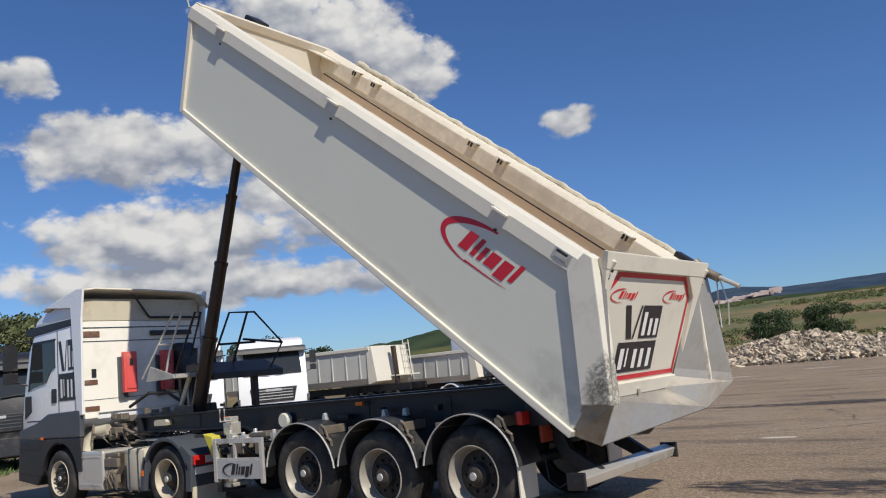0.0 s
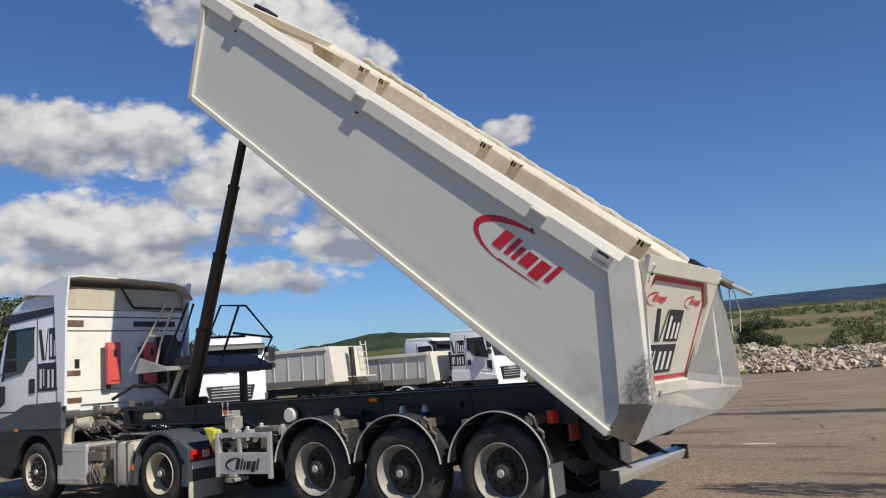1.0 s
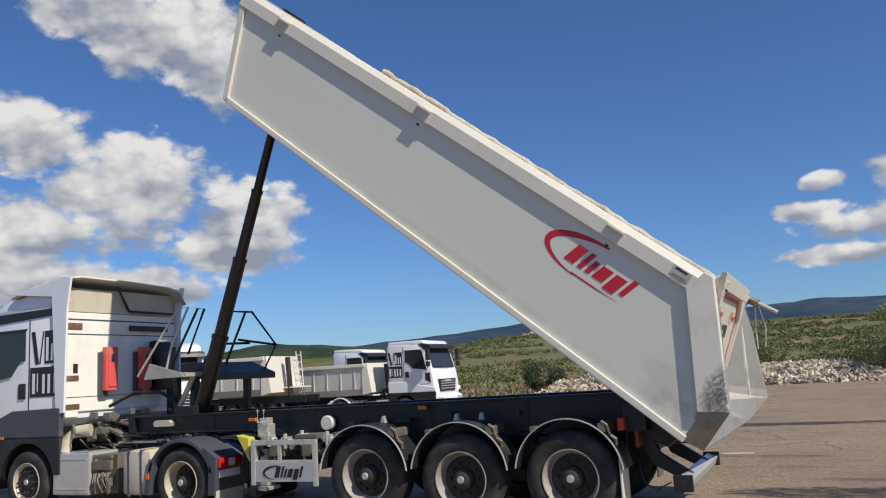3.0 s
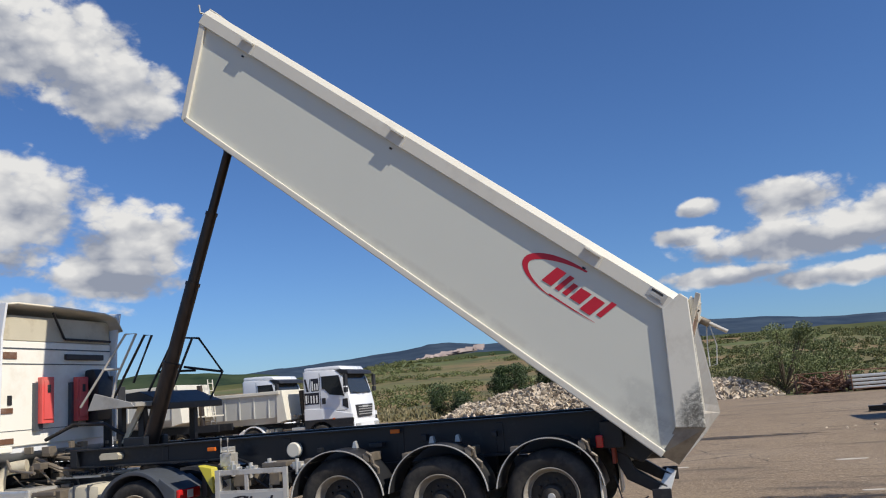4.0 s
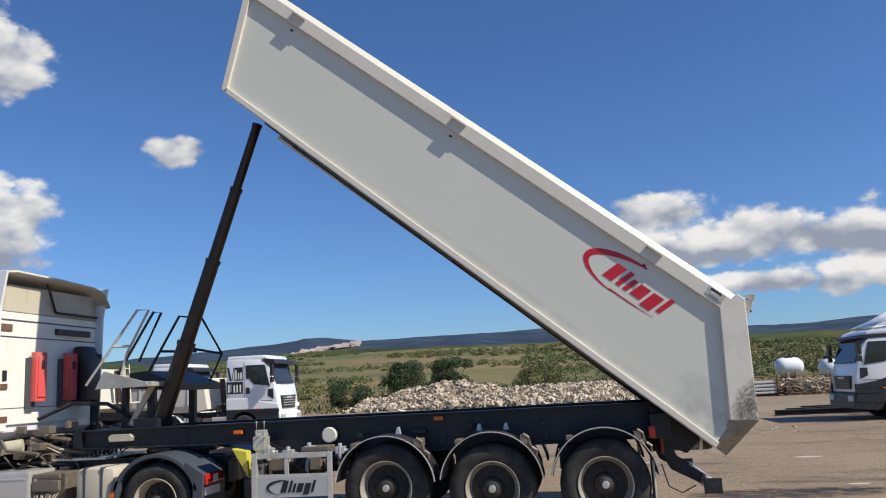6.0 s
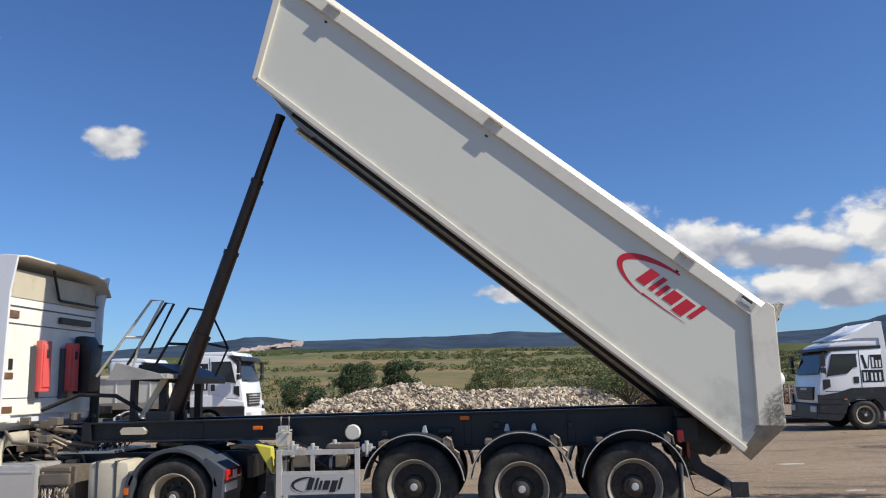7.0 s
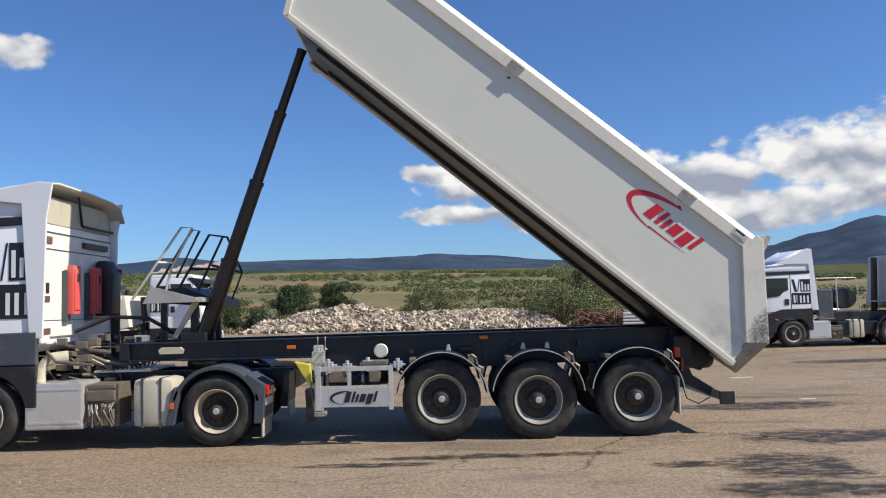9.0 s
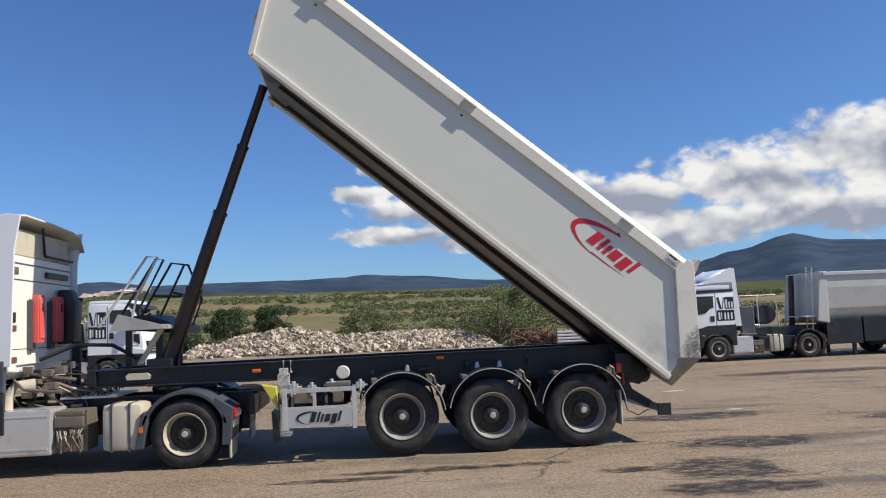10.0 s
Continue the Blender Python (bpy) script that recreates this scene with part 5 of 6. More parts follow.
for x, z in ((0.015, 0.56), (1.30, 0.515), (2.62, 0.525)):
    part("axle", tubes(0.07, [(x, 0.2, z), (x, 2.1, z)], n=12), M_CHASSIS, TR, smooth=True)
    wheel(TR, x, -0.05, z, 0.525, 0.385, -1, rim=M_RIMGREY, dish=0.15, n=48)
    wheel(TR, x, 2.32, z, 0.525, 0.385, 1, rim=M_RIMGREY, dish=0.12, n=32)
    for y0, y1, e0, e1 in ((-0.10, 0.33, -0.118, -0.098), (1.94, 2.36, 2.358, 2.378)):
        bm = B()
        prism(bm, band(x, 0.565, 0.598, 0.622, 6, 172, 26), "y", y0, y1)
        fd = part("fender", bm, M_FENDER, TR, "dusty black fender with a pale edge", bevel=0.004, smooth=True)
        bm = B()
        prism(bm, band(x, 0.565, 0.608, 0.619, 6, 172, 26), "y", e0, e1)
        part("edge_trim", bm, M_TRIM, fd)
        bm = boxes((x + 0.36, x + 0.44, y0 + 0.02, y1, 1.02, 1.12), (x - 0.42, x - 0.34, y0 + 0.02, y1, 1.04, 1.10))
        for q in (0, 3):
            tube(bm, [(x + 0.40 + 0.03 * q, y0 + 0.03, 1.14 - 0.05 * q), (x + 0.46 + 0.03 * q, y0 + 0.03, 1.10 - 0.05 * q), (x + 0.48 + 0.02 * q, y0 + 0.05, 1.00 - 0.04 * q)], 0.02, 6)
        part("fender_bracket", bm, M_ENGINE, fd, bevel=0.008, kind="stuff")
each("brake_valve", M_CHASSIS, TR, (0.28, 0.46, 0.36, 0.46, 1.16, 1.22), (-0.42, -0.36, 0.3, 0.4, 1.14, 1.2), (1.9, 1.96, 0.3, 0.4, 1.2, 1.27), (0.98, 1.06, 0.34, 0.44, 1.2, 1.28))
# side guard and landing leg
guard = part("side_guard", boxes((-1.60, -0.68, -0.147, -0.112, 0.965, 1.027), (-1.60, -0.68, -0.147, -0.112, 0.715, 0.775), (-1.64, -1.57, -0.152, -0.08, 0.46, 1.03), (-0.68, -0.62, -0.150, -0.11, 0.45, 1.03), (-1.22, -1.17, -0.144, -0.115, 0.775, 0.965)), M_SILVER, TR, "aluminium side guard with a sign panel", bevel=0.004)
part("sign_panel", prisms("y", -0.148, -0.125, [(-1.60, 0.50), (-0.66, 0.51), (-0.66, 0.74), (-1.60, 0.74)]), M_GALV, guard)
bm = B()
word_bars(bm, lambda b, pts: b.faces.new([b.verts.new((a, -0.1545, c)) for a, c in pts]), -1.27, 0.56, 0.40, 0.14, 6, 0.3, 0.55, 5)
outer, inner = swoosh(-1.25, 0.62, 0.20, 0.09, 75, 262, 0.035, 0.005, 0.0)
strip(bm, outer, inner, lambda a, c: (a, -0.1545, c))
part("logo", bm, M_INK, guard, "dark plain mark")
each("guard_stay", M_CHASSIS, guard, (-1.60, -1.55, -0.1, 0.45, 0.9, 0.95), (-0.70, -0.65, -0.1, 0.45, 0.9, 0.95))
part("valve_block", kind="stuff", bm=boxes((-1.05, -0.7, 0.0, 0.3, 1.02, 1.08), (-0.95, -0.80, 0.0, 0.2, 0.8, 0.95), (-1.5, -1.25, 0.05, 0.3, 0.8, 0.95)), material=M_ENGINE, parent=TR, bevel=0.012)
leg = part("landing_leg", boxes((-1.70, -1.58, 0.12, 0.26, 0.42, 1.30), (-1.72, -1.56, 0.10, 0.28, 1.05, 1.22), (-1.74, -1.54, 0.04, 0.34, 0.36, 0.41)), M_SILVER, TR, "galvanised landing leg", bevel=0.01)
part("crank", tubes(0.014, [(-1.62, 0.1, 1.25), (-1.62, -0.02, 1.25), (-1.62, -0.02, 1.42)], [(-1.52, 0.1, 1.25), (-1.52, -0.02, 1.25), (-1.52, -0.02, 1.42)]), M_STEEL, leg)
part("wheel_chock", prisms("y", -0.10, 0.05, [(-1.92, 1.10), (-1.72, 1.06), (-1.70, 0.74)]), M_YELLOW, TR, "yellow plastic wheel chock", bevel=0.01)
part("fender_skirt", prisms("y", 0.0, 0.4, band(-2.15, 0.45, 0.60, 0.64, 35, 100, 10), [(-1.80, 0.72), (-1.72, 0.70), (-1.68, 0.30), (-1.78, 0.30)]), M_FENDER, TR)
# rear end
part("tail_lamp", boxes((3.16, 3.24, 0.05, 0.2, 1.02, 1.16)), M_TAIL, TR, "orange-red lamp on the rear frame", bevel=0.015)
each("lamp_board", M_REDRUST, TR, (3.30, 3.34, 0.25, 0.9, 0.82, 1.02), (3.30, 3.34, 1.3, 1.95, 0.82, 1.02))
part("number_plate", boxes((3.345, 3.355, 0.9, 1.35, 0.78, 0.9)), M_PAPER, TR)
part("mud_flap", boxes((3.17, 3.19, -0.04, 0.30, 0.28, 0.78)), M_WHITE, TR, "pale mud flap", bevel=0.004)
part("mud_flap", boxes((3.17, 3.19, 1.95, 2.3, 0.28, 0.78)), M_WHITE, TR, "pale mud flap", bevel=0.004)
part("hinge_bracket", prisms("y", 0.42, 0.60, [(3.2, 1.42), (3.62, 1.18), (3.80, 0.95), (3.62, 0.80), (3.30, 0.95)]), M_CHASSIS, TR, bevel=0.02)
part("hinge_bracket", prisms("y", 1.60, 1.78, [(3.2, 1.42), (3.62, 1.18), (3.80, 0.95), (3.62, 0.80), (3.30, 0.95)]), M_CHASSIS, TR, bevel=0.02)
for y in (0.45, 1.65):
    part("bumper_arm", prisms("y", y, y + 0.10, [(3.25, 0.98), (3.42, 0.98), (3.52, 0.74), (3.86, 0.52), (3.80, 0.42), (3.42, 0.62)]), M_CHASSIS, TR, bevel=0.015)
bm = B()
prism(bm, [(3.74, 0.44), (3.86, 0.40), (3.90, 0.50), (3.78, 0.55)], "y", -0.02, 2.26)
part("rear_bumper", bm, M_SILVER, TR, "dented aluminium underrun bar", bevel=0.012)
each("bumper_end", M_BLACK, TR, (3.72, 3.92, -0.03, 0.01, 0.39, 0.56), (3.72, 3.92, 2.24, 2.28, 0.39, 0.56))
part("cable", tubes(0.008, [(3.3, 0.3, 0.7), (3.36, 0.25, 0.45), (3.5, 0.2, 0.38), (3.66, 0.2, 0.46)], n=5), M_BLACK, TR)
# telescopic cylinder
c0, c1 = Vector((-3.47, 0.90, 1.2)), Vector((-1.92, 0.90, 5.62))
ax = (c1 - c0)
cyl = None
for k0, k1, r in ((0.0, 0.30, 0.118), (0.29, 0.56, 0.10), (0.55, 0.79, 0.083), (0.78, 1.0, 0.066)):
    bm = tubes(r, [c0 + ax * k0, c0 + ax * k1], n=20)
    tube(bm, [c0 + ax * (k1 - 0.012), c0 + ax * k1], r * 1.1, 20)
    cyl = part("cylinder_stage", bm, M_CYL, TR, "oily brown-black telescopic cylinder stage", smooth=True)
part("cylinder_cradle", boxes((-3.65, -3.29, 0.62, 0.74, 1.1, 1.5), (-3.65, -3.29, 1.06, 1.18, 1.1, 1.5), (-3.55, -3.4, 0.6, 1.6, 1.18, 1.26)), M_CHASSIS, TR, bevel=0.02)
part("hydraulic_hose", tubes(0.028, [(-5.2, 0.8, 1.55), (-4.7, 0.85, 1.75), (-4.2, 0.9, 1.72), (-3.86, 1.0, 1.5)], [(-3.55, 1.0, 1.9), (-3.5, 1.0, 1.6), (-3.5, 0.95, 1.4)]), M_BLACK, TR, smooth=True)
# catwalk behind the cab
CATWALK = pose(0.15, 0.5, 0)
deck = part("catwalk_deck", boxes((-4.08, -3.44, -0.05, 0.62, 1.93, 1.985), (-4.08, -4.04, -0.05, 0.62, 1.985, 2.02)), M_STEEL, TR, "bare steel catwalk deck", bevel=0.006, m=CATWALK)
bm = B()
for k in range(9):
    tube(bm, [(-4.06, -0.03 + 0.075 * k, 1.99), (-3.46, -0.03 + 0.075 * k, 1.99)], 0.008, 5)
part("deck_grid", bm, M_STEEL, deck)
part("catwalk_shield", prisms("y", 0.62, 2.1, [(-4.15, 1.92), (-3.42, 1.86), (-3.42, 1.96), (-3.9, 2.16), (-4.15, 2.14)]), M_BLACK, TR, "black sheet shield beside the catwalk", bevel=0.01, m=CATWALK)
each("catwalk_strut", M_CHASSIS, TR, (-3.72, -3.62, 0.35, 0.45, 1.36, 1.95), (-4.2, -4.12, 0.5, 0.6, 1.36, 1.95), (-3.72, -3.62, 1.6, 1.7, 1.36, 1.9), m=CATWALK)
part("brace_plate", prisms("y", 0.30, 0.34, [(-3.98, 1.42), (-3.90, 1.42), (-3.58, 1.93), (-3.68, 1.93)]), M_BEIGE, TR, bevel=0.006, m=CATWALK)
part("step_plate", prisms("y", -0.06, -0.03, [(-4.26, 1.92), (-3.46, 1.93), (-3.52, 1.99), (-4.14, 2.16)]), M_STEEL, TR, "bare steel tread plate of the catwalk", bevel=0.004, m=CATWALK)
part("hand_rail", tubes(0.018, [(-4.42, -0.02, 1.98), (-3.80, 0.20, 3.0), (-3.66, 0.26, 3.0), (-3.95, 0.20, 2.40), (-4.02, 0.16, 2.05)], [(-4.1, 0.09, 2.5), (-3.90, 0.2, 2.5)]), M_STEEL, TR, "bare metal hand rail", m=CATWALK)
part("hand_rail", tubes(0.02, [(-4.36, 0.56, 2.02), (-3.76, 0.58, 3.0), (-3.66, 0.62, 2.99), (-4.0, 0.62, 2.3)]), M_BLACK, TR, "black tube hand rail", m=CATWALK)
part("hand_rail", tubes(0.02, [(-4.24, 1.12, 1.96), (-3.68, 1.21, 2.98), (-3.50, 1.60, 2.97), (-3.38, 2.08, 2.42), (-3.52, 1.84, 1.9)], [(-3.95, 1.16, 2.46), (-3.64, 1.7, 2.46)], [(-3.98, 1.4, 1.98), (-3.54, 1.48, 2.97)], [(-3.72, 1.5, 2.52), (-3.38, 2.07, 2.42)]), M_BLACK, TR, "black tube hand rail", m=CATWALK)


# round lamp and pale clips on the chassis side
bm = B()
lathe(bm, [(0.0, -0.03), (0.085, -0.03), (0.10, -0.015), (0.10, 0.05), (0.0, 0.05)], (-0.81, 0.42, 1.19), "y", 24)
part("work_lamp", bm, M_WHITE, TR, "round white lamp", smooth=True)
for x in (0.12, 1.145, 1.475):
    part("fender_clip", prisms("y", 0.26, 0.33, [(x - 0.035, 1.17), (x + 0.04, 1.17), (x + 0.02, 1.265), (x - 0.015, 1.255)]), M_GALV, TR, bevel=0.01)

# air reservoirs and valves under the chassis, behind the side guard
for x, y, z in ((-1.75, 0.35, 0.80), (-1.62, 1.35, 0.78), (3.2, 1.3, 0.9)):
    bm = B()
    lathe(bm, [(0.0, 0.0), (0.09, 0.02), (0.135, 0.07), (0.14, 0.12), (0.14, 0.78), (0.135, 0.83), (0.09, 0.88), (0.0, 0.90)], (x, y, z), "x", 20)
    tank = part("air_tank", bm, M_CHASSIS, TR, "black painted air tank", smooth=True)
    for dx in (0.2, 0.68):
        bm = B()
        lathe(bm, [(0.142, 0.0), (0.15, 0.0), (0.15, 0.04), (0.142, 0.04)], (x + dx, y, z), "x", 20, True)
        part("strap", bm, M_GALV, tank)
for x, y, z in ((-1.55, 0.02, 0.99), (-1.30, 0.04, 0.96), (-1.02, 0.02, 1.0), (-0.62, 0.0, 0.98)):
    bm = boxes((x, x + 0.12, y, y + 0.10, z, z + 0.09))
    tube(bm, [(x + 0.06, y + 0.02, z - 0.06), (x + 0.06, y + 0.02, z + 0.13)], 0.028, 8)
    tube(bm, [(x - 0.05, y + 0.05, z + 0.04), (x + 0.17, y + 0.05, z + 0.04)], 0.02, 8)
    part("brake_valve", bm, M_SILVER, TR, "pale alloy brake valve", bevel=0.008)
for k, (a, b) in enumerate((((-1.5, 0.05, 0.95), (-1.2, 0.2, 0.72)), ((-1.25, 0.06, 0.93), (-0.7, 0.15, 0.80)), ((-0.98, 0.04, 0.97), (-1.4, 0.3, 0.92)), ((-0.58, 0.02, 0.95), (-0.1, 0.3, 0.85)))):
    mid = (Vector(a) + Vector(b)) / 2 - Vector((0, 0, 0.14))
    part("brake_hose", tubes(0.014, [a, mid, b], n=6), M_BLACK, TR, smooth=True)

# ---- parked vehicles ----
def parked_tipper(label, m, length, paint, group, high=2.55, low=1.12, axles=(0.62, 0.76, 0.90), ladder=True, round_belly=False):
    """A parked tipper trailer: its front end at the origin, its rear towards +x."""
    t = thing("tipper_trailer", label, "trailer", m, group)
    bm = B()
    if round_belly:
        lp = [(-1.22, high), (-1.22, high - 0.55), (-1.12, low + 0.55), (-0.85, low + 0.12), (-0.5, low), (0.5, low), (0.85, low + 0.12), (1.12, low + 0.55), (1.22, high - 0.55), (1.22, high)]
    else:
        lp = [(-1.22, high), (-1.20, low + 0.25), (-1.05, low), (1.05, low), (1.20, low + 0.25), (1.22, high)]
    loft(bm, [[(0.35, y, z) for y, z in lp], [(length, y, z) for y, z in lp]])
    tub = part("tub", bm, paint, t, bevel=0.015)
    for s in (-1, 1):
        part("top_rail", boxes((0.2, length + 0.1, *sorted((s * 1.16, s * 1.29)), high - 0.10, high + 0.04)), M_WHITE if not round_belly else M_GALV, tub, bevel=0.02)
        if not round_belly:
            for k in range(11):
                x = 0.7 + k * (length - 1.2) / 10
                part("side_rib", boxes((x, x + 0.05, *sorted((s * 1.19, s * 1.235)), low + 0.25, high - 0.1)), paint, tub)
    bm = B()
    prism(bm, [(-0.1, low + 0.1), (0.36, low), (0.36, high + 0.06), (0.1, high + 0.06)], "y", -1.24, 1.24)
    part("bulkhead", bm, M_WHITE if not round_belly else paint, tub, bevel=0.02)
    if ladder:
        bm = tubes(0.022, [(-0.25, -1.1, low - 0.3), (-0.12, -1.1, high + 0.25)], [(-0.25, -0.7, low - 0.3), (-0.12, -0.7, high + 0.25)], n=6)
        for k in range(7):
            z = low - 0.2 + k * (high - low + 0.3) / 6
            tube(bm, [(-0.24 + 0.02 * k, -1.1, z), (-0.24 + 0.02 * k, -0.7, z)], 0.016, 6)
        part("ladder", bm, M_WHITE, t)
        part("platform", boxes((-0.55, -0.05, -1.15, 0.3, low + 0.25, low + 0.30)), M_WHITE, t)
        part("front_cylinder", tubes(0.11, [(-0.35, 0.2, low - 0.1), (-0.25, 0.2, high)], n=12), M_CYL, t, smooth=True)
    for y in (-0.55, 0.55):
        part("frame_rail", boxes((-1.2, length - 0.1, y - 0.07, y + 0.07, low - 0.32, low - 0.06)), M_CHASSIS, t)
    for k in axles:
        x = length * k
        for s in (-1, 1):
            wheel(t, x, s * 1.2, 0.52, 0.52, 0.36, s, n=24)
            bm = B()
            prism(bm, band(x, 0.55, 0.58, 0.61, 15, 165, 12), "y", *sorted((s * 0.85, s * 1.24)))
            part("fender", bm, M_FENDER, t)
    if round_belly:
        # dark boxes added for the black shade under the tub; they hide the ground
        each("underside_shade_box", M_CHASSIS, t, (0.3, 1.7, -1.1, -0.4, 0.45, 1.4), (1.8, 2.8, -1.05, 1.0, 0.5, 1.42), (6.6, 8.8, -1.05, 1.0, 0.5, 1.4), (3.1, 3.7, -0.8, 0.8, 0.3, 1.4), (4.4, 5.0, -0.8, 0.8, 0.3, 1.4))
    part("rear_bumper", boxes((length - 0.1, length, -1.15, 1.15, 0.45, 0.58)), M_CHASSIS, t)
    each("landing_leg", M_CHASSIS, t, (1.4, 1.52, -0.95, -0.83, 0.05, low - 0.1), (1.4, 1.52, 0.83, 0.95, 0.05, low - 0.1))
    return t


# white truck that faces the heap, with its tipper
tractor("truck", "clean white tractor unit parked with a grey tipper trailer", pose(-10.35, 21.8, 0, 0, 0, 180), M_CAB, M_CAB, "none", "parked trucks", "white", roof=-0.2)
parked_tipper("pale grey tipper trailer with a white bulkhead and ladder", pose(-11.9, 21.7, 0, 0, 0, 180), 8.0, M_PALEBED, "parked trailers", 2.38, 1.12)
parked_tipper("ribbed pale grey tipper trailer with a white bulkhead", pose(-14.4, 18.1, 0, 0, 0, 186), 8.4, M_PALEBED, "parked trailers", 2.82, 1.36)
tractor("truck", "white tractor unit behind the parked tipper trailers", pose(-15.9, 26.3, 0, 0, 0, 180), M_CAB, M_GREYPL, "none", "parked trucks", "white", roof=-0.15, mark=False, detail=False)
tractor("truck", "white tractor unit with a dark grille, parked nose out", pose(-15.9, 13.0, 0, 0, 0, 142), M_CAB, M_GREYPL, "none", "parked trucks", "white", mark=False, detail=False)
tractor("truck", "white tractor unit with a grey grille, parked nose out", pose(-17.0, 10.2, 0, 0, 0, 142), M_CAB, M_GREYPL, "none", "parked trucks", "white", mark=False, detail=False, roof=0.05)
tractor("truck", "old black truck with a beige bumper in the shade of trees", pose(-17.79, 4.2, 0, 0, 0, 150), M_BLACK, M_BLACK, "none", "parked trucks", "dark", mark=False, detail=False)
# truck and tipper on the far side of the yard; a low cab on wheels of the usual size
low_truck = tractor("truck", "white tractor unit with a tall roof deflector, facing the heap", pose(12.4, 18.5, 0), M_CAB, M_BLACK, "fin", "parked trucks", base=3.5)
for piece in low_truck.children:
    if not piece.name.startswith(("wheel", "fender", "tank", "mud_flap", "battery_box")):
        piece.matrix_basis = Matrix.Diagonal((1, 1, 0.85, 1))
parked_tipper("grey round-bellied tipper trailer coupled to a white truck", pose(16.4, 18.5, 0), 9.4, M_PALEBED, "parked trailers", 3.12, 1.25, (0.36, 0.50, 0.64), round_belly=True)


# ---- rubble heap ----
def heap_height(x, y):
    """Height of the rubble heap over the ground."""
    if x < -18 or x > 5.6:
        return 0.0
    crest = lerp_table([(-18, 0.0), (-16.5, 0.7), (-12.5, 1.55), (-10.5, 1.75), (-7.6, 1.6), (-6.6, 1.05), (-3, 1.25), (2.5, 1.2), (4.0, 0.7), (5.6, 0.0)], x)
    k = 1 - abs((y - 49.0 - 0.6 * noise.noise((x * 0.25, 0, 3))) / 3.4)
    if k <= 0:
        return 0.0
    return crest * min(1.0, k * 1.35) * (0.9 + 0.25 * noise.noise((x * 0.7, y * 0.7, 0)))


heap = thing("rubble_heap", "long heap of pale broken stone and concrete rubble", "rubble", pose(0.585, 0.110, 0, 0, 0, -3.7))
bm = B()
cols = []
for i in range(97):
    x = -18 + 23.6 * i / 96
    cols.append([bm.verts.new((x, 45.4 + 7.2 * j / 28, heap_height(x, 45.4 + 7.2 * j / 28) - 0.10)) for j in range(29)])
for a, b in zip(cols, cols[1:]):
    for j in range(28):
        bm.faces.new((a[j], b[j], b[j + 1], a[j + 1]))
part("mound", bm, M_EARTH, heap, smooth=True)


def rock_mesh(seed, flat):
    """An angular shard: the hull of a few random points."""
    r = random.Random(seed)
    bm = B()
    for _ in range(11):
        v = Vector((r.gauss(0, 1), r.gauss(0, 1), r.gauss(0, 1))).normalized()
        bm.verts.new((v.x * 1.1, v.y * 0.8, v.z * flat))
    bmesh.ops.convex_hull(bm, input=bm.verts)
    return mesh_of(bm, "stone")


ROCKS = [rock_mesh(k, f) for k, f in enumerate((0.5, 0.7, 0.3, 0.6, 0.22, 0.75, 0.4))]
for me in ROCKS:
    me.materials.append(M_STONE)
rnd = random.Random(31)
spots = []
while len(spots) < 13000:
    x, y = rnd.uniform(-17.8, 5.4), rnd.uniform(45.2, 51.5)
    h = heap_height(x, y)
    if h > 0.12 or rnd.random() < 0.06:
        spots.append((x, y, h))
vs, fs = [], []
for k, (x, y, h) in enumerate(spots):
    s = rnd.triangular(0.035, 0.36, 0.06)
    m = pose(x, y, h, rnd.uniform(-60, 60), rnd.uniform(-60, 60), rnd.uniform(0, 360)) @ Matrix.Diagonal((s * 1.2, s, s * 0.9, 1))
    me = ROCKS[k % 7]
    if k % 44 == 0:
        part("stone", me, M_STONE, heap, m=m)
    else:
        o = len(vs)
        vs += [tuple(m @ v.co) for v in me.vertices]
        fs += [tuple(o + i for i in p.vertices) for p in me.polygons]
me = bpy.data.meshes.new("rubble")
me.from_pydata(vs, [], fs)
part("rubble", me, M_STONE, heap, "small pale broken stones", kind="stuff")

# ---- scrap and tanks at the far edge of the yard ----
def steel_rack(x, y, w, label, fill, seed):
    r = random.Random(seed)
    t = thing("steel_rack", label, "rack", pose(x, y, 0, 0, 0, r.uniform(-6, 6)), "racks along the yard's edge")
    for px in (0, w):
        for py in (0, 1.0):
            part("post", tubes(0.035, [(px, py, 0), (px, py, 1.25)], n=6), M_RUST, t)
    for z in (0.15, 1.2):
        for py in (0, 1.0):
            part("rail", tubes(0.03, [(0, py, z), (w, py, z)], n=6), M_RUST, t)
    if fill == "bars":
        k = 0
        while k * 0.32 < w:
            part("upright", tubes(0.03, [(k * 0.32, -0.04, 0.1), (k * 0.32 + 0.02, -0.04, 1.22)], n=6), M_GALV, t)
            k += 1
    elif fill == "sheets":
        for k in range(4):
            part("sheet", boxes((0.05, w - 0.05, 0.05, 0.95, 0.12 + 0.22 * k, 0.28 + 0.22 * k)), M_GALV, t, bevel=0.04)
    else:
        bm = B()
        for k in range(90):
            p = Vector((r.uniform(0, w), r.uniform(0, 1), r.uniform(0.1, 1.0)))
            d = Vector((r.uniform(-0.4, 0.4), r.uniform(-0.3, 0.3), r.uniform(-0.25, 0.25)))
            tube(bm, [p - d, p + d], r.uniform(0.02, 0.06), 5)
        part("scrap", bm, M_RUST if fill == "rust" else M_STONE, t, kind="stuff")
    return t


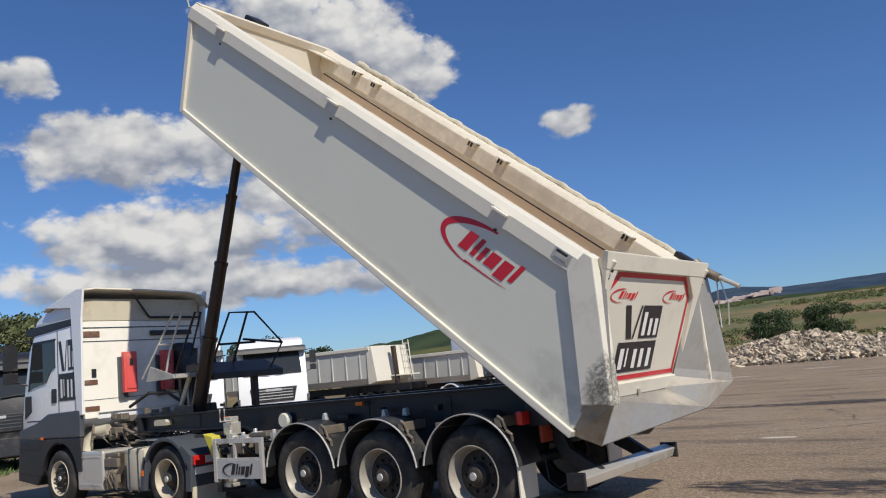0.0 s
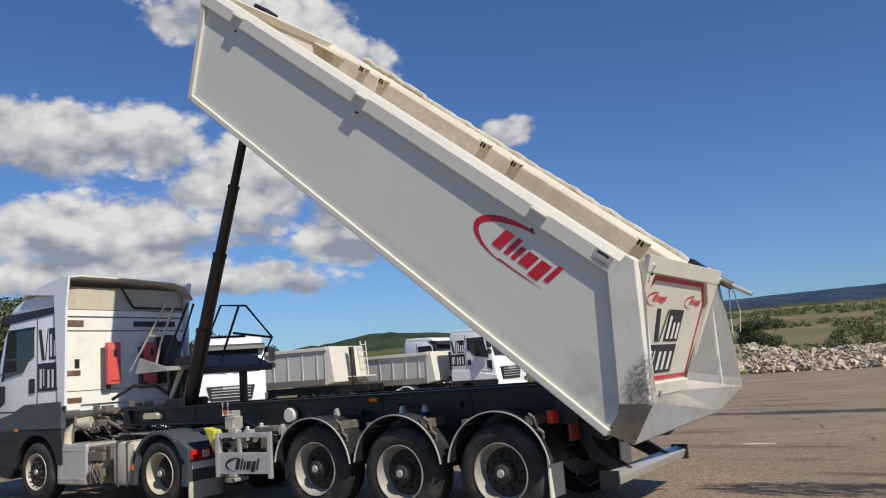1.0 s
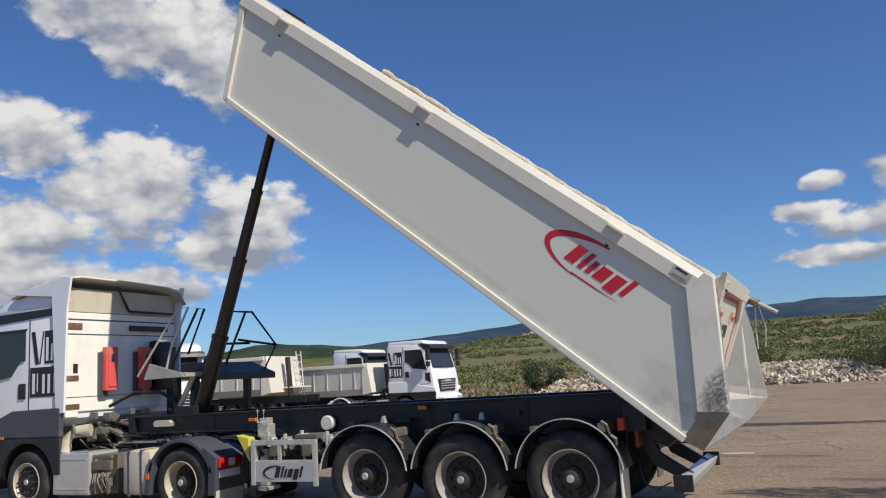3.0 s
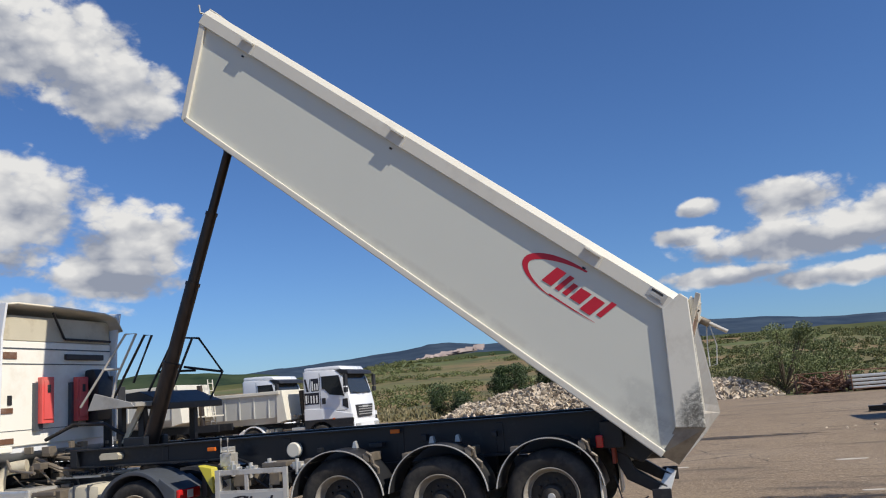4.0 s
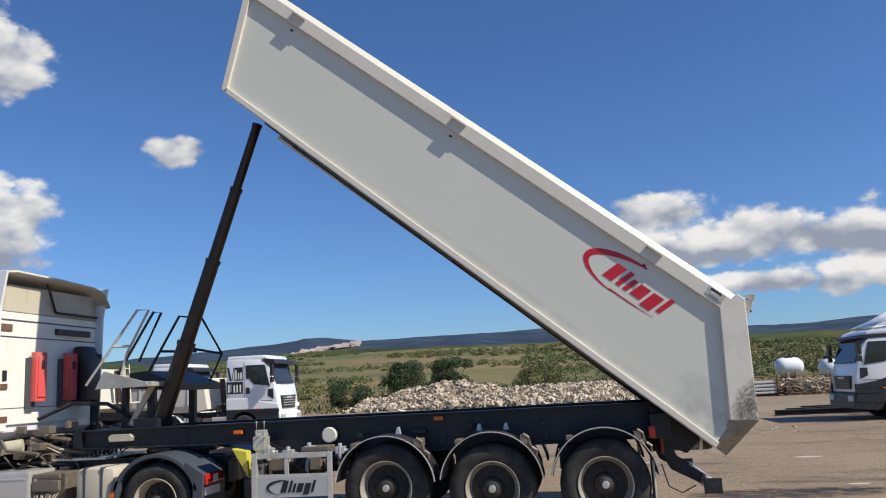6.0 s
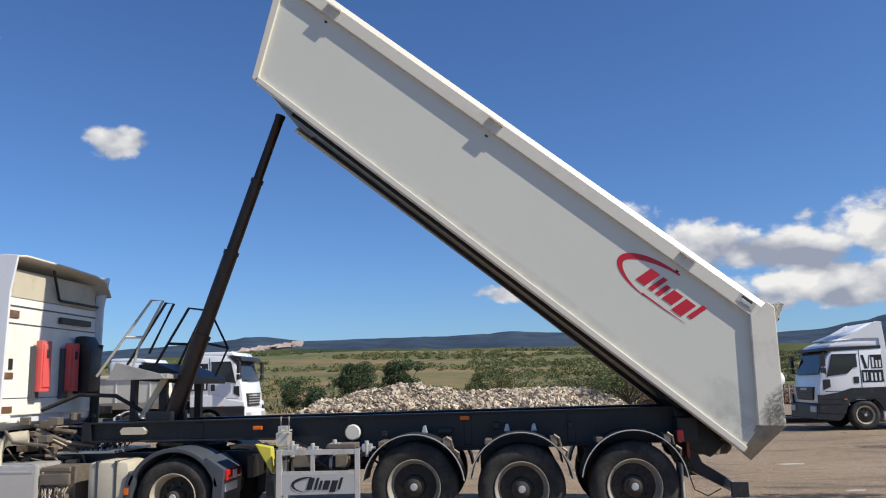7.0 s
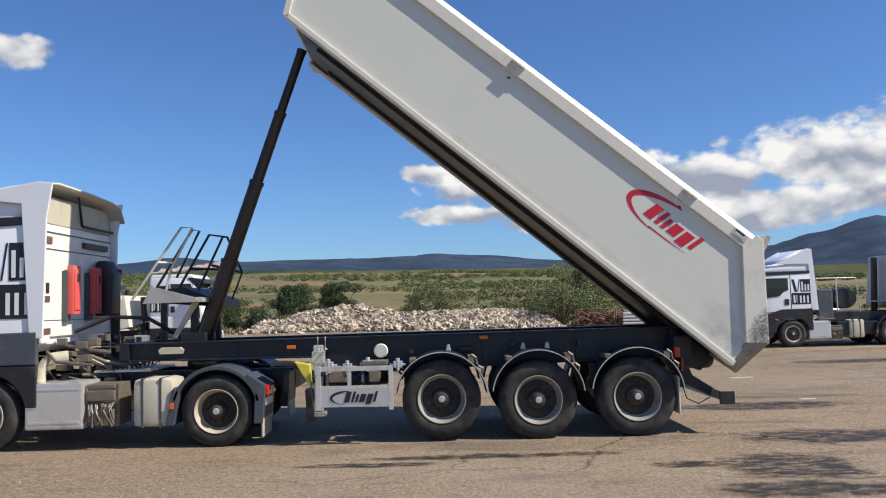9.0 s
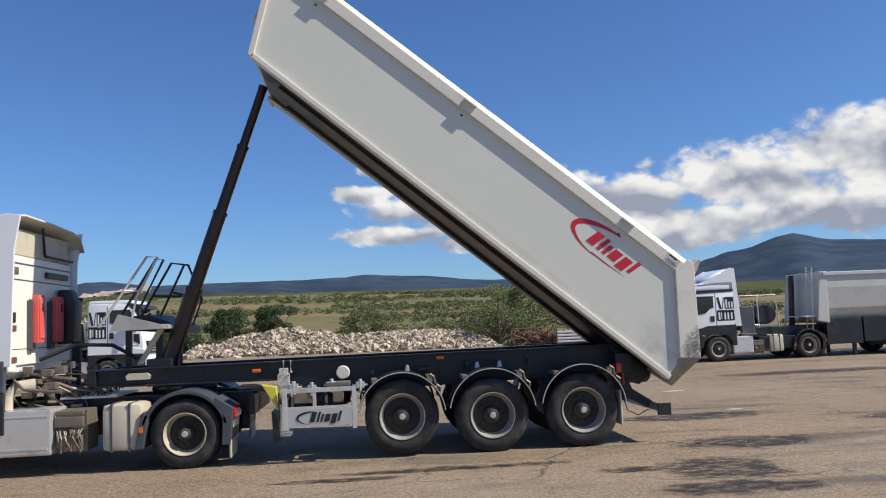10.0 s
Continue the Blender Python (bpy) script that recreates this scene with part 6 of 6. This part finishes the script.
steel_rack(9.53, 43.88, 2.6, "rusty steel rack full of scrap pipes", "rust", 1)
steel_rack(12.49, 43.29, 2.4, "steel rack with stacked galvanised sheets", "sheets", 2)
steel_rack(15.29, 43.11, 2.6, "rusty steel rack full of pale offcuts", "pale", 3)
steel_rack(18.24, 42.32, 2.9, "steel rack with pale upright bars", "bars", 4)
steel_rack(21.66, 42.5, 2.4, "rusty steel rack full of scrap pipes", "rust", 5)
for x, y, w in ((23.85, 43.7, 3.2),):
    t = thing("sheet_stack", "stack of bent galvanised culvert sheets", "metal sheets", pose(x, y, 0, 0, 0, 4))
    for k in range(6):
        bm = B()
        prism(bm, [(a, b) for a, b in arc(0, 0, 0.7, 30, 150, 8)] + [(a, b) for a, b in arc(0, 0, 0.64, 150, 30, 8)], "x", 0, w)
        part("sheet", bm, M_GALV, t, m=pose(0, 0, -0.3 + 0.26 * k, rnd.uniform(-4, 4)))
for x, y, z, r0, l0, yaw in ((19.65, 59.4, 1.75, 0.72, 1.3, 8), (21.36, 54.88, 1.5, 0.74, 0.4, 60)):
    t = thing("storage_tank", "white domed storage tank lying in the scrub", "tank", pose(x, y, z, 0, 0, yaw), "white tanks")
    bm = B()
    lathe(bm, [(0.05, -l0 / 2 - 0.5), (r0 * 0.6, -l0 / 2 - 0.38), (r0 * 0.92, -l0 / 2 - 0.12), (r0, -l0 / 2 + 0.1), (r0, l0 / 2 - 0.1), (r0 * 0.92, l0 / 2 + 0.12), (r0 * 0.6, l0 / 2 + 0.38), (0.05, l0 / 2 + 0.5)], (0, 0, 0), "x", 28)
    part("shell", bm, M_CAB, t, smooth=True)
    for px in (-0.35, 0.35):
        part("cradle", boxes((px - 0.1, px + 0.1, -0.6, 0.6, -z - 0.1, -0.4)), M_EARTH, t)
    part("hatch", boxes((-0.25, 0.25, -0.25, 0.25, r0 - 0.05, r0 + 0.12)), M_BLACK, t, bevel=0.03)
bm = B()
for k in range(420):
    x, y = rnd.uniform(10, 27), rnd.uniform(43.6, 46.2)
    p = Vector((x, y, rnd.uniform(0.0, 0.7)))
    d = Vector((rnd.uniform(-0.6, 0.6), rnd.uniform(-0.3, 0.3), rnd.uniform(-0.3, 0.3)))
    tube(bm, [p - d, p + d], rnd.uniform(0.02, 0.07), 5)
tagged(part("scrap_metal", bm, M_RUST), "tangled rusty scrap metal behind the racks", "scrap", kind="stuff")
low_wall = part("low_wall", boxes((16.8, 22.6, 46.6, 47.0, -0.1, 0.95)), M_EARTH, bevel=0.03)
tagged(low_wall, "low earth-coloured wall behind the scrap", "wall")

# dark beams lying on the yard, white concrete patches and bits of debris
for x, y, l0, yaw in ((9.61, 21.97, 5.5, 0.2999999999999998), (10.29, 23.13, 6.5, -0.7000000000000002), (11.18, 24.48, 7.0, 1.2999999999999998)):
    bm = B()
    prism(bm, [(-0.14, 0.0), (0.14, 0.0), (0.14, 0.03), (0.03, 0.05), (0.03, 0.15), (0.14, 0.17), (0.14, 0.20), (-0.14, 0.20), (-0.14, 0.17), (-0.03, 0.15), (-0.03, 0.05), (-0.14, 0.03)], "x", 0, l0)
    b = part("steel_beam", bm, M_CHASSIS, m=pose(x, y, 0.0, 0, 0, yaw), bevel=0.004)
    tagged(b, "dark steel beam lying flat on the yard", "beam", "beams on the yard")
for x, y, w, d in ((6.77, 7.35, 0.3, 0.11), (3.63, 7.25, 0.3, 0.1), (6.41, 3.34, 0.17, 0.06), (-5.0, 31.54, 0.77, 0.2), (-2.15, 35.36, 0.88, 0.2)):
    bm = B()
    n = 16
    lp = [(w * (1 + 0.25 * noise.noise((math.cos(6.283 * k / n), math.sin(6.283 * k / n), x))) * math.cos(6.283 * k / n), d * (1 + 0.3 * noise.noise((math.cos(6.283 * k / n), math.sin(6.283 * k / n), y))) * math.sin(6.283 * k / n)) for k in range(n)]
    prism(bm, lp, "z", -0.02, 0.006)
    p = part("paint_patch", bm, mat("pale_patch", (0.55, 0.50, 0.43), 0.85, var=0.15, scale=5, bump=0.1, dirt=(0.3, 0.25, 0.2), amount=0.4), m=pose(x, y, 0, 0, 0, rnd.uniform(-8, 8)))
    tagged(p, "worn pale patch of concrete in the asphalt", "patch", "pale patches", "structure")
for k in range(9):
    x, y = rnd.uniform(6.6, 9.5), rnd.uniform(13.6, 16.5)
    s = rnd.uniform(0.03, 0.10)
    p = part("stone", ROCKS[k % 7], M_STONE, m=pose(x, y, 0.0, rnd.uniform(0, 360), 0, rnd.uniform(0, 360)) @ Matrix.Diagonal((s, s, s, 1)))
    tagged(p, "loose broken stone lying on the asphalt", "stone", "loose stones")
vs, fs = [], []
for k in range(1500):
    x, y = rnd.uniform(-9, 12), rnd.uniform(-8.5, 12)
    s = rnd.uniform(0.004, 0.014)
    m = pose(x, y, s * 0.3, 0, 0, rnd.uniform(0, 360)) @ Matrix.Diagonal((s, s, s, 1))
    o = len(vs)
    vs += [tuple(m @ v.co) for v in ROCKS[k % 7].vertices]
    fs += [tuple(o + i for i in p.vertices) for p in ROCKS[k % 7].polygons]
me = bpy.data.meshes.new("grit")
me.from_pydata(vs, [], fs)
tagged(part("loose_grit", me, M_STONE), "loose grit scattered over the asphalt", "gravel", kind="stuff")
